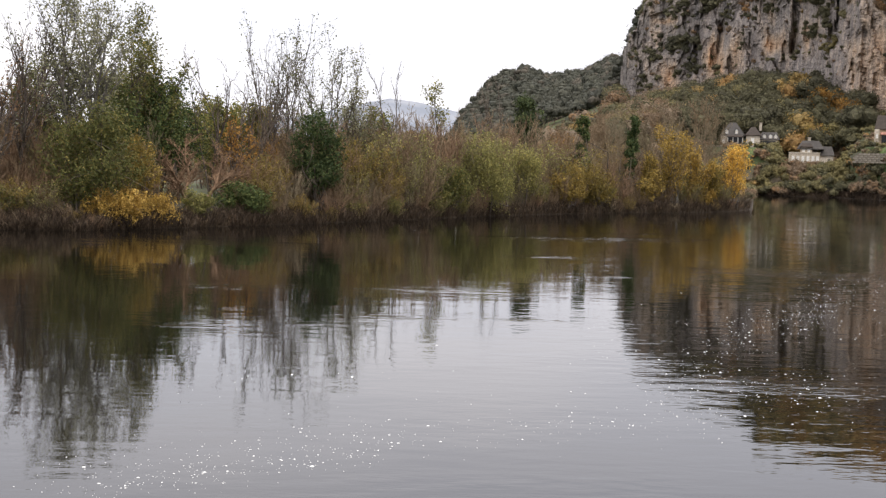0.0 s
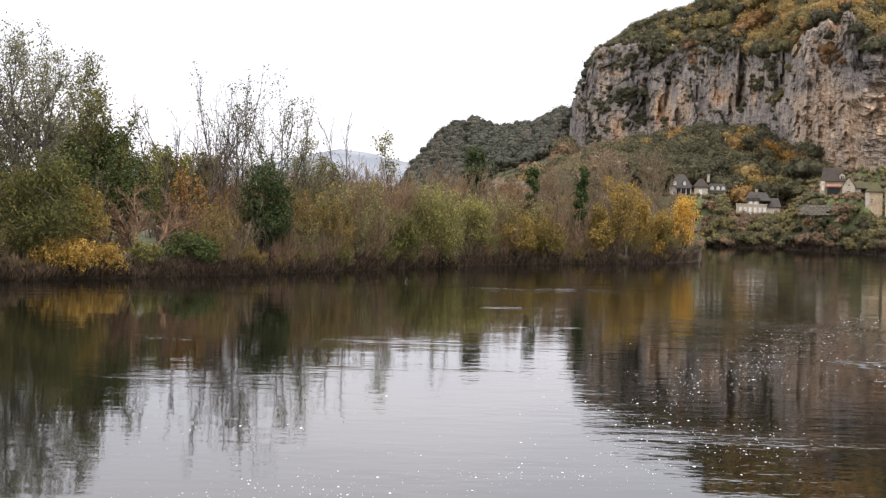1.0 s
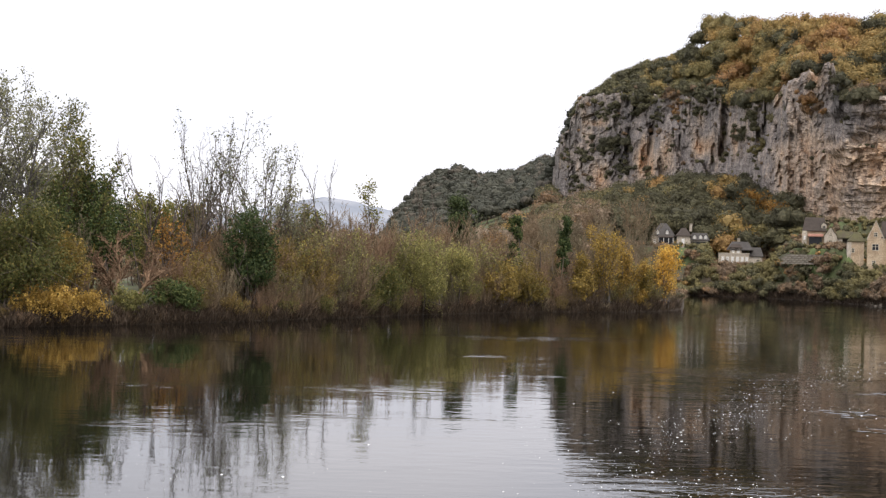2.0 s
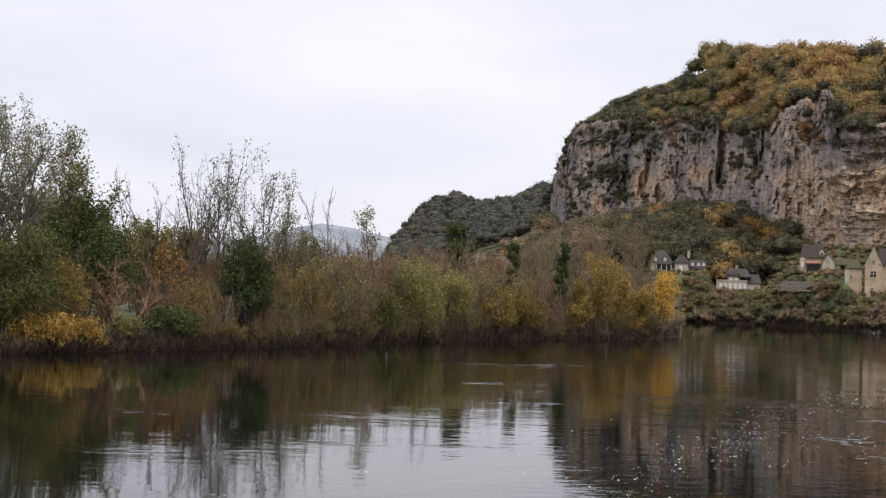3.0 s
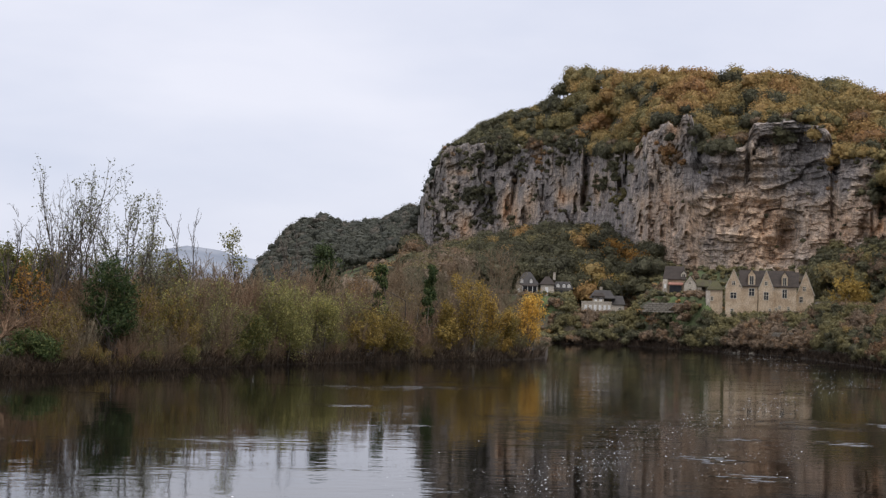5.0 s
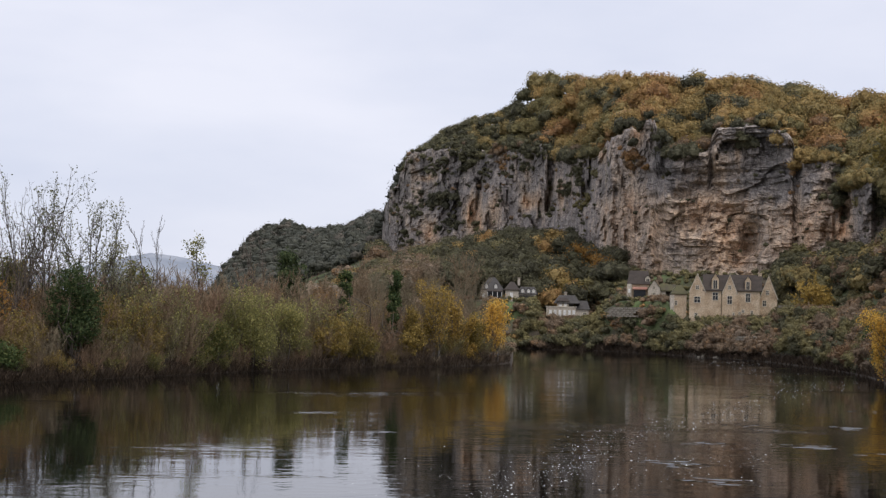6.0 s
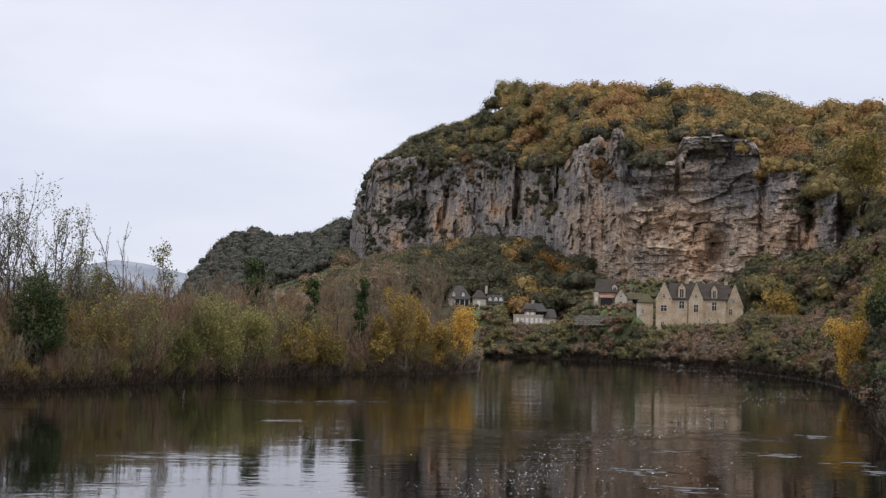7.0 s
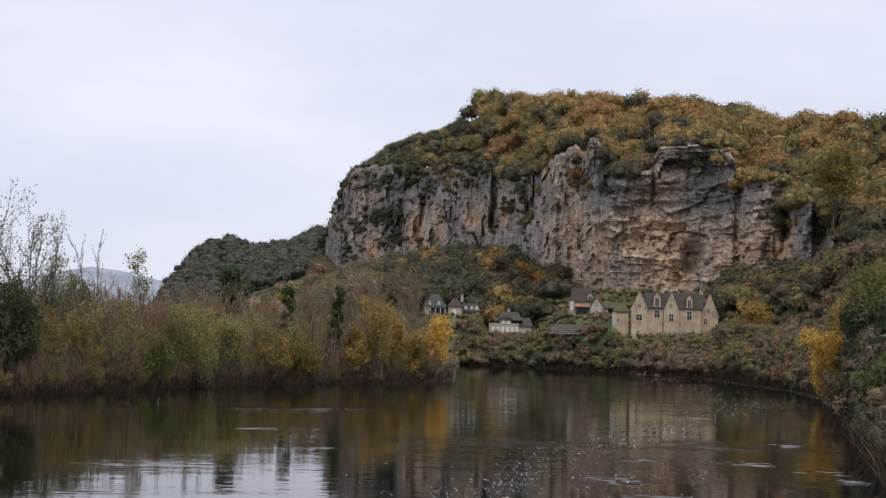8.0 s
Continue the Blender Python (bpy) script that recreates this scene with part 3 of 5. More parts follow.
OLIVE = leaf_surface("olive_green_leaves", [(0.0, (0.065, 0.072, 0.026)), (0.5, (0.115, 0.12, 0.042)), (0.85, (0.18, 0.165, 0.055)), (1.0, (0.27, 0.21, 0.07))], 0.4, 1.35)
WILLOW = leaf_surface("willow_leaves", [(0.0, (0.095, 0.098, 0.04)), (0.5, (0.17, 0.165, 0.066)), (1.0, (0.28, 0.25, 0.09))], 0.4, 1.45)
YELLOW = leaf_surface("yellow_leaves", [(0.0, (0.32, 0.20, 0.05)), (0.5, (0.55, 0.36, 0.075)), (1.0, (0.68, 0.47, 0.12))], 0.4, 1.05)
GOLD = leaf_surface("golden_leaves", [(0.0, (0.22, 0.145, 0.045)), (0.5, (0.38, 0.25, 0.065)), (1.0, (0.52, 0.36, 0.11))], 0.4, 1.25)
MUSTARD = leaf_surface("mustard_leaves", [(0.0, (0.11, 0.085, 0.03)), (0.5, (0.19, 0.145, 0.045)), (1.0, (0.29, 0.21, 0.06))], 0.35, 1.3)
ORANGE = leaf_surface("orange_leaves", [(0.0, (0.21, 0.105, 0.03)), (0.5, (0.35, 0.185, 0.05)), (1.0, (0.44, 0.27, 0.085))], 0.35, 0.95)
IVY = leaf_surface("ivy_leaves", [(0.0, (0.016, 0.03, 0.010)), (0.6, (0.038, 0.052, 0.02)), (1.0, (0.075, 0.085, 0.03))], 0.25, 2.0)
DARK = leaf_surface("dark_evergreen_leaves", [(0.0, (0.018, 0.028, 0.012)), (0.6, (0.035, 0.05, 0.02)), (1.0, (0.06, 0.075, 0.03))], 0.15)
PALE = leaf_surface("pale_sparse_leaves", [(0.0, (0.085, 0.09, 0.055)), (0.5, (0.14, 0.145, 0.09)), (1.0, (0.22, 0.215, 0.15))], 0.4, 1.5)
DRY = leaf_surface("dry_brown_leaves", [(0.0, (0.075, 0.045, 0.028)), (0.5, (0.14, 0.085, 0.05)), (1.0, (0.21, 0.14, 0.085))])
# brown dead growth, its colour darkened for the shade under overhanging twigs
SHADED_GROWTH = leaf_surface("shaded_dead_growth", [(0.0, (0.025, 0.018, 0.013)), (0.6, (0.06, 0.043, 0.032)), (1.0, (0.12, 0.088, 0.062))], 0.1, 1.0)
STRAW = leaf_surface("dead_grass", [(0.0, (0.10, 0.075, 0.045)), (0.5, (0.17, 0.125, 0.08)), (1.0, (0.26, 0.20, 0.13))])
GREEN = leaf_surface("grass_green_leaves", [(0.0, (0.045, 0.075, 0.015)), (0.5, (0.08, 0.13, 0.025)), (1.0, (0.14, 0.19, 0.05))])


def stand(ob, az, back, turn=0.0, size=1.0, sink=0.0, tall=1.0):
    """Puts a plant at a bearing, so many metres behind the shore."""
    r = float(shore(az)) + back
    ob.location = polar(az, r, max(ground_z(az, r), 0.0) - 0.25 - sink)
    ob.rotation_euler = (0, 0, turn)
    ob.scale = (size, size, size * tall)
    return ob


def again(ob, az, back, turn, size, tall=1.0):
    r = float(shore(az)) + back
    o = copy_thing(ob, Matrix.Translation(polar(az, r, max(ground_z(az, r), 0.0) - 0.25)) @ pose(0, 0, 0, 0, 0, turn))
    o.scale = (size, size, size * tall)
    return o


# -- the wooded spit: its tallest trees --
stand(tree("tree", "tall half-bare tree with sparse pale green leaves", "tree", 27, 11, BARK_GREY, PALE, stems=4, lean=0.4, spread=0.9, levels=3, steps=(9, 5, 4, 3), kids=(2, 2, 1, 1), ratio=0.42, bare=0.4, per_tip=2, size=0.2, scatter=0.5, keep=0.45, fit=21, trunk=0.38, thin=0.013), -13.4, 14)
stand(tree("tree", "bare forked tree with long upright grey limbs", "tree", 26, 12, BARK, PALE, stems=3, lean=0.3, spread=0.6, levels=3, steps=(9, 5, 4, 3), kids=(2, 2, 1, 1), ratio=0.4, bare=0.25, per_tip=1, size=0.2, keep=0.1, fit=15, trunk=0.36, thin=0.012), -15.9, 10)
stand(tree("tree", "bare tangled tree on the bank", "tree", 21, 13, BARK, DRY, stems=5, lean=0.45, spread=0.7, levels=3, steps=(8, 5, 4, 3), kids=(2, 2, 1, 1), ratio=0.4, per_tip=1, size=0.2, keep=0.15, fit=14, trunk=0.3, thin=0.012), -17.2, 7)
stand(tree("tree", "half-bare tree with a thin olive crown", "tree", 24, 14, BARK, OLIVE, stems=3, lean=0.35, levels=3, steps=(8, 5, 4, 3), kids=(2, 2, 1, 1), ratio=0.42, per_tip=2, size=0.2, scatter=0.5, keep=0.55, fit=14, trunk=0.26, thin=0.013), -11.7, 22)
stand(tree("tree", "tree clad in dark ivy with a broken crown", "tree", 18.5, 15, BARK, OLIVE, stems=2, lean=0.2, levels=2, steps=(8, 5, 3), kids=(2, 2, 1), ratio=0.36, per_tip=2, size=0.25, keep=0.5, ivy=IVY, ivy_n=6000, ivy_reach=(0.42, 0.98), ivy_width=1.0, fit=10.0), -9.75, 16)
stand(tree("tree", "tree clad in dark ivy with a broken crown", "tree", 17, 16, BARK, OLIVE, stems=2, lean=0.25, levels=2, steps=(8, 5, 3), kids=(2, 2, 1), ratio=0.36, per_tip=2, size=0.25, keep=0.5, ivy=IVY, ivy_n=5000, ivy_reach=(0.4, 1.0), ivy_width=1.1, fit=10.0), -11.2, 18)
stand(tree("tree", "low tree clad in dark ivy behind the bank", "tree", 14.5, 115, BARK, OLIVE, stems=3, lean=0.3, levels=2, steps=(8, 5, 3), kids=(2, 2, 1), ratio=0.36, per_tip=2, size=0.2, keep=0.5, ivy=IVY, ivy_n=4200, ivy_reach=(0.35, 0.95), ivy_width=1.1, fit=10.0), -10.5, 24)
stand(tree("tree", "tall bare tree with fine upright twigs", "tree", 20.5, 17, BARK, None, stems=4, lean=0.36, spread=0.75, up=0.05, levels=3, steps=(8, 5, 4, 3), kids=(2, 2, 1, 1), ratio=0.3, bare=0.35, trunk=0.17, fit=13, thin=0.013), -8.6, 16)
stand(tree("tree", "low spreading tree of dense reddish-brown twigs", "tree", 9.6, 18, TWIG_RUST, None, stems=3, lean=0.6, spread=0.8, up=0.06, levels=3, steps=(7, 5, 4, 3), kids=(2, 3, 2, 1), ratio=0.44, bare=0.4, trunk=0.30, fit=13, thin=0.018), -9.3, 6)
stand(tree("tree", "slim tree with orange autumn leaves", "tree", 11.5, 19, BARK, ORANGE, stems=3, lean=0.22, levels=2, per_tip=1, size=0.2, scatter=0.4, keep=0.6, fit=4.6), -7.8, 14)
stand(tree("tree", "slim tree with orange autumn leaves", "tree", 8.0, 20, BARK, ORANGE, stems=3, lean=0.2, levels=2, per_tip=1, size=0.2, scatter=0.4, keep=0.6, fit=4.0), -6.7, 14)
for az, h, seed, lf, keep, w, back in ((-17.0, 16, 21, OLIVE, 0.2, 11, 24), (-14.8, 17, 23, OLIVE, 0.22, 10, 30), (-12.4, 17, 24, OLIVE, 0.35, 10, 28), (-10.7, 16.5, 25, OLIVE, 0.35, 9, 26), (-8.9, 14.0, 26, OLIVE, 0.4, 12, 52), (-7.9, 13.5, 27, OLIVE, 0.35, 10, 30), (-6.6, 12.5, 29, MUSTARD, 0.3, 10, 28), (-3.0, 13, 28, OLIVE, 0.2, 8, 26)):
    stand(tree("tree", "broad tree with thinning olive-green leaves" if lf is OLIVE else "broad tree with thinning mustard leaves", "tree", h, seed, BARK, lf, stems=3, lean=0.35, levels=3, steps=(7, 5, 4, 3), kids=(2, 2, 2, 1), ratio=0.44, bare=0.25, trunk=0.16, per_tip=2, size=0.24, scatter=0.5, keep=keep, fit=w, group="broad trees behind the thicket"), az, back, seed)
# the row of tall thin poplars
for k, (az, h, seed, keep) in enumerate(((-7.2, 19.0, 30, 0.0), (-6.75, 23.0, 31, 0.0), (-6.2, 25.4, 32, 0.12), (-5.7, 25.2, 33, 0.22), (-5.1, 24.2, 34, 0.24), (-4.4, 23.4, 35, 0.32), (-3.8, 22.4, 36, 0.4), (-3.0, 14.6, 37, 0.3))):
    stand(tree("tree", "tall slender poplar, nearly bare, with a few leaves" if keep else "tall slender bare poplar with upright twigs", "tree", h, seed, BARK, PALE if keep else None, stems=3 if k % 2 else 2, lean=0.2, spread=0.85, up=0.04, levels=3, steps=(12, 5, 4, 2), kids=(2, 1, 1, 1), ratio=0.36, bare=0.4, trunk=0.15, per_tip=2, size=0.19, scatter=0.4, keep=keep * 0.7, fit=10.0, thin=0.013, group="slender poplars on the spit"), az, 15 + (k * 5) % 7, k * 1.3)
stand(tree("tree", "bare tree with a few long limbs", "tree", 20.5, 41, BARK, None, stems=2, lean=0.3, spread=0.65, up=0.1, levels=3, steps=(10, 5, 4, 2), kids=(2, 2, 1, 1), ratio=0.28, bare=0.45, trunk=0.15, fit=10.0, thin=0.014), -1.7, 14)
stand(tree("tree", "thin tree with a small leafy top", "tree", 17.8, 42, BARK, WILLOW, stems=1, lean=0.03, spread=0.9, up=0.03, levels=2, steps=(9, 5, 4), kids=(2, 2, 1), ratio=0.3, bare=0.6, trunk=0.12, per_tip=2, size=0.22, scatter=0.45, keep=0.75, fit=7.6), -0.15, 14)
stand(tree("tree", "bare twiggy tree with upright limbs", "tree", 20.5, 43, BARK, None, stems=3, lean=0.2, spread=0.5, up=0.1, levels=3, steps=(10, 5, 4, 2), kids=(2, 1, 1, 1), ratio=0.26, bare=0.45, trunk=0.13, fit=8.0, thin=0.014), 1.9, 30)
stand(tree("tree", "bare grey tree with a fine rounded crown", "tree", 16.0, 44, TWIG_GREY, None, stems=4, lean=0.35, spread=0.6, up=0.08, levels=3, steps=(8, 5, 4, 3), kids=(2, 2, 2, 1), ratio=0.42, trunk=0.15, fit=10), 7.9, 12)
stand(tree("tree", "bare grey tree with a fine rounded crown", "tree", 14.0, 45, TWIG_GREY, None, stems=4, lean=0.35, spread=0.6, up=0.08, levels=3, steps=(8, 5, 4, 3), kids=(2, 2, 2, 1), ratio=0.42, trunk=0.15, fit=10), 9.7, 22)
stand(tree("tree", "bare brown tree with a fine rounded crown", "tree", 15.0, 46, TWIG_BROWN, None, stems=4, lean=0.35, spread=0.6, up=0.08, levels=3, steps=(8, 5, 4, 3), kids=(2, 2, 2, 1), ratio=0.42, trunk=0.15, fit=10), 5.9, 30)

# -- leafy shrubs and small trees along the water --
stand(bush("bush", "large olive-green sallow at the water's edge", 10.5, 14.5, 51, OLIVE, 20000, 0.16, lumps=26, depth=7), -12.9, 4, sink=1.0)
stand(bush("bush", "yellow-green hazel with thin autumn leaves", 5.0, 11, 52, MUSTARD, 3200, 0.2, lumps=16), -11.3, 4)
stand(bush("bush", "low golden-yellow hazel over the water", 9.0, 5.0, 53, GOLD, 7500, 0.15, lumps=26, depth=4, droop=0.3), -12.2, 1)
stand(bush("bush", "low yellow-green hazel over the water", 5.0, 4.2, 54, GOLD, 3000, 0.15, lumps=16, depth=3, droop=0.3), -10.6, 1)
stand(bush("bush", "dark green bramble mound on the bank", 7.0, 4.4, 55, IVY, 7500, 0.17, lumps=16, depth=4), -7.5, 2.5)
stand(bush("bush", "grey-green shrub on the bank", 5.0, 3.4, 56, WILLOW, 2600, 0.18, lumps=16, depth=4, bark=TWIG_GREY, stems=16), -9.2, 2)
stand(bush("bush", "tall dark green ivy-choked shrub", 6.6, 14.4, 57, IVY, 14000, 0.18, lumps=36, depth=5), -4.75, 3.5)
stand(bush("bush", "large green willow leaning over the water", 9.5, 14.2, 58, WILLOW, 17000, 0.16, lumps=44, depth=7, droop=0.35), 1.5, 1.5, sink=0.6)
stand(bush("bush", "large green willow leaning over the water", 6.5, 11.5, 59, WILLOW, 8500, 0.16, lumps=30, depth=6, droop=0.4), 2.9, 3)
stand(bush("bush", "olive-green willow shrub by the water", 6.0, 8.5, 60, OLIVE, 6500, 0.17, lumps=18, depth=5, droop=0.3), 0.2, 1)
stand(bush("bush", "yellowish shrub among brown twigs", 6.5, 8.5, 61, MUSTARD, 5000, 0.17, lumps=18, depth=5), 4.6, 1)
stand(bush("bush", "yellowish shrub among brown twigs", 7.0, 7.0, 62, MUSTARD, 5000, 0.17, lumps=18, depth=5), 5.7, 1)
stand(bush("bush", "yellowish shrub among brown twigs", 5.0, 6.2, 63, MUSTARD, 2600, 0.22, lumps=14, depth=4), 7.6, 2)
stand(bush("bush", "dark fir-like tree behind the willows", 5.5, 22.5, 64, DARK, 8000, 0.28, lumps=26, depth=5, category="tree"), 3.1, 36, sink=1.5)
# ivy-clad dead stems
stand(bush("tree", "dead trunk thickly clad in ivy", 2.2, 18.6, 66, IVY, 3600, 0.25, lumps=22, category="tree", stems=6), 5.1, 8)
stand(bush("tree", "leaning dead trunk thickly clad in ivy", 2.1, 18.0, 67, IVY, 4600, 0.25, lumps=24, category="tree", stems=6), 6.75, 6).rotation_euler = (radians(2), radians(5), 0.3)
# yellow poplars at the tip
for az, h, w, seed, lf, back in ((8.55, 14.0, 5.0, 71, GOLD, 3), (9.3, 11.2, 4.4, 72, GOLD, 4), (10.75, 11.0, 3.8, 73, YELLOW, 2), (7.7, 9.0, 4.5, 76, MUSTARD, 4), (9.9, 8.0, 4.0, 77, MUSTARD, 4)):
    stand(tree("tree", "young poplar with bright yellow leaves" if lf is YELLOW else "young poplar with golden autumn leaves" if lf is GOLD else "young poplar with thin mustard leaves", "tree", h, seed, BARK_GREY, lf, stems=4, lean=0.24, spread=0.75, up=0.07, levels=2, steps=(9, 5, 4), kids=(2, 2, 1), ratio=0.36, bare=0.12, trunk=0.08, per_tip=2, size=0.2, scatter=0.4, keep=0.75, fit=w * 1.35, group="young poplars at the tip"), az, back)
stand(bush("bush", "small pale yellow shrub at the water", 2.4, 4.2, 74, GOLD, 800, 0.22, lumps=10), 9.95, 0.6)
stand(bush("bush", "orange shrub among the bare trees", 6.0, 11.5, 75, ORANGE, 2600, 0.22, lumps=16), 4.2, 30)

# -- the brown thicket: bare twiggy shrubs, row behind row --
THICKET = []
for k, (h, wood, lf, label, keep) in enumerate(((6.5, TWIG_BROWN, DRY, "brown leafless willow shrub in the thicket", 0.0), (7.5, TWIG_RUST, DRY, "reddish-brown leafless willow shrub in the thicket", 0.0), (6.0, TWIG_GREY, DRY, "grey-brown leafless shrub in the thicket", 0.0), (7.0, TWIG_BROWN, MUSTARD, "brown twiggy shrub with a few yellow leaves", 0.5), (5.0, TWIG_GREY, OLIVE, "twiggy shrub with thin green leaves", 0.6), (7.0, TWIG_GREY, WILLOW, "grey twiggy willow with a few pale leaves", 0.25))):
    THICKET.append(tree("shrub", label, "shrub", h, 90 + k, wood, lf if keep else None, stems=12, lean=0.6, spread=0.6, up=0.08, levels=2, steps=(6, 4, 3), kids=(2, 3, 1), ratio=0.44, bare=0.1, trunk=0.035, per_tip=1, size=0.14, scatter=0.2, keep=keep, fit=6.5, thin=0.014, group="shrubs of the thicket"))
rng = np.random.RandomState(7)
used = set()
spots = []
# bearings kept clear in front of the leafy shrubs
CLEAR = [(-14.4, -10.2, 9), (-10.2, -8.0, 30), (-8.3, -6.9, 4), (-5.5, -4.1, 7), (0.2, 2.6, 6), (8.2, 9.0, 4), (10.4, 11.2, 4)]
for az in np.arange(-17.5, 11.2, 0.5):
    for back, lo, hi in ((1.0, 0.35, 0.6), (4.0, 0.8, 1.2), (8.5, 1.0, 1.5), (15.0, 1.2, 1.6)):
        a = az + rng.uniform(-0.25, 0.25)
        if (az > 10.4 and back > 6) or any(p < a < q and back > 2 and back < d for p, q, d in CLEAR) or (back > 12 and rng.rand() < 0.4):
            continue
        spots.append((a, back + rng.uniform(-1, 1), rng.uniform(lo, hi)))
for az, back, size in spots:
    tallness = float(np.interp(az, [-18, -12, -10, -8, -6, -2, 1, 4, 7, 10, 11.3], [0.7, 0.6, 0.4, 0.5, 0.85, 1.15, 1.05, 0.95, 0.85, 0.65, 0.4]))
    k = rng.choice(6, p=[0.28, 0.22, 0.16, 0.14, 0.08, 0.12])
    turn, size = rng.uniform(0, 360), size * (0.6 + 0.4 * tallness)
    if k in used:
        again(THICKET[k], az, back, turn, size, tallness / (0.6 + 0.4 * tallness))
    else:
        used.add(k)
        stand(THICKET[k], az, back, radians(turn), size, 0.0, tallness / (0.6 + 0.4 * tallness))


# -- bare trees that fill the spit behind the thicket --
FILL = []
for k, (wood, label) in enumerate(((TWIG_BROWN, "bare brown willow with a broad twiggy crown"), (TWIG_GREY, "bare grey-brown alder with a broad twiggy crown"), (TWIG_RUST, "bare reddish willow with a broad twiggy crown"), (TWIG_BROWN, "bare brown willow leaning to one side"))):
    FILL.append(tree("tree", label, "tree", 13.0, 130 + k, wood, None, stems=6, lean=0.5, spread=0.7, up=0.06, levels=3, steps=(7, 4, 3, 3), kids=(2, 2, 2, 1), ratio=0.42, bare=0.15, trunk=0.09, fit=11.0, thin=0.015, group="bare trees of the spit"))
used = set()
for az in np.arange(-18, 10.6, 0.95):
    for back in (12, 20, 30):
        a = az + rng.uniform(-0.4, 0.4)
        tall = float(np.interp(a, [-18, -11, -9.8, -8.2, -7, -3, 0.5, 4, 8, 10.6], [1.0, 0.85, 0.55, 0.55, 0.9, 1.05, 1.05, 1.0, 0.85, 0.6])) * rng.uniform(0.8, 1.08)
        if -10.4 < a < -7.9:
            back += 24
        if a > 9 and back > 14:
            continue
        k = rng.randint(4)
        if k in used:
            again(FILL[k], a, back + rng.uniform(-3, 3), rng.uniform(0, 360), tall)
        else:
            used.add(k)
            stand(FILL[k], a, back, rng.uniform(0, 6), tall)


# -- dead grass, trailing twigs and roots along the waterline --
def edge_growth(name, label, azs, n, seed, mat, height, size, back=(-0.6, 2.5)):
    rng = np.random.RandomState(seed)
    az = rng.uniform(azs[0], azs[1], n)
    b = rng.uniform(back[0], back[1], n)
    r = shore(az) + b
    z = np.array([max(ground_z(a, q), 0.0) for a, q in zip(az, r)])
    h = height * rng.uniform(0.3, 1.0, n) * (0.4 + 1.2 * fbm(az * 2.3, az * 0, 3, seed))
    foot = np.stack([r * np.sin(np.radians(az)), r * np.cos(np.radians(az)), z - 0.1], 1)
    lean = rng.normal(0, 0.45, (n, 3))
    lean[:, 2] = 1
    tip = foot + lean * h[:, None]
    side = np.stack([np.cos(rng.uniform(0, 6.28, n)), np.sin(rng.uniform(0, 6.28, n)), np.zeros(n)], 1) * size
    bend = foot * 0.5 + tip * 0.5 + rng.normal(0, 0.12, (n, 3)) * h[:, None]
    v = np.stack([foot - side, bend - side * 0.8, tip, bend + side * 0.8], 1).reshape(-1, 3)
    put(name, mesh_of(name, v, np.arange(4 * n).reshape(-1, 4)), mat, None, label, "undergrowth", "stuff")


edge_growth("bank_undergrowth", "dead grass and brambles along the water's edge", (-18, 11.3), 22000, 3, SHADED_GROWTH, 1.9, 0.05, (-0.9, 2.0))
edge_growth("bank_grass", "dry pale grass along the bank", (-18, 11.3), 2600, 4, STRAW, 1.2, 0.03, (-0.2, 5))
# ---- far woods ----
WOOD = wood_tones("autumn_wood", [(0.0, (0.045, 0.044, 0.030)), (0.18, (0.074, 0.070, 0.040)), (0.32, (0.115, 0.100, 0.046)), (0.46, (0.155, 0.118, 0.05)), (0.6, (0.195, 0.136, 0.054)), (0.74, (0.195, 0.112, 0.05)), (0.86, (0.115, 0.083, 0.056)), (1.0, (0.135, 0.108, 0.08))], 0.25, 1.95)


def ball_shape():
    bm = bmesh.new()
    bmesh.ops.create_icosphere(bm, subdivisions=1, radius=1.0)
    bm.verts.index_update()
    v = np.array([p.co[:] for p in bm.verts])
    f = np.array([[p.index for p in q.verts] for q in bm.faces])
    bm.free()
    return v, f


BALL, BALL_FACES = ball_shape()


def crown(rng, n, w, h):
    """One far tree: boughs of dense foliage heaped into a dome, and the leaves that fringe them."""
    boughs = rng.randint(7, 11) if w > 5 else rng.randint(4, 6)
    c = rng.normal(size=(boughs, 3))
    c /= np.linalg.norm(c, axis=1, keepdims=True)
    c[:, 2] = np.abs(c[:, 2]) - 0.25
    c *= rng.uniform(0.45, 0.8, (boughs, 1)) * np.array([w * 0.48, w * 0.48, h * 0.44])
    c[:, 2] += h * 0.55
    c[0] = (0, 0, h * 0.55)
    rad = rng.uniform(0.16, 0.36, boughs) * w
    rad[0] = 0.32 * w
    k = rng.choice(boughs, n, p=rad ** 2 / (rad ** 2).sum())
    d = rng.normal(size=(n, 3))
    d[:, 2] += 0.35
    d /= np.linalg.norm(d, axis=1, keepdims=True)
    deep = rng.uniform(0.7, 1.2, n)
    leaves = c[k] + d * (rad[k] * deep)[:, None] * [1, 1, 0.85]
    body = c[:, None, :] + BALL[None] * rad[:, None, None] * [1, 1, 0.85] * rng.uniform(0.5, 0.95, (boughs, len(BALL), 1))
    return leaves, d + [0, 0, 0.15], body.reshape(-1, 3), boughs


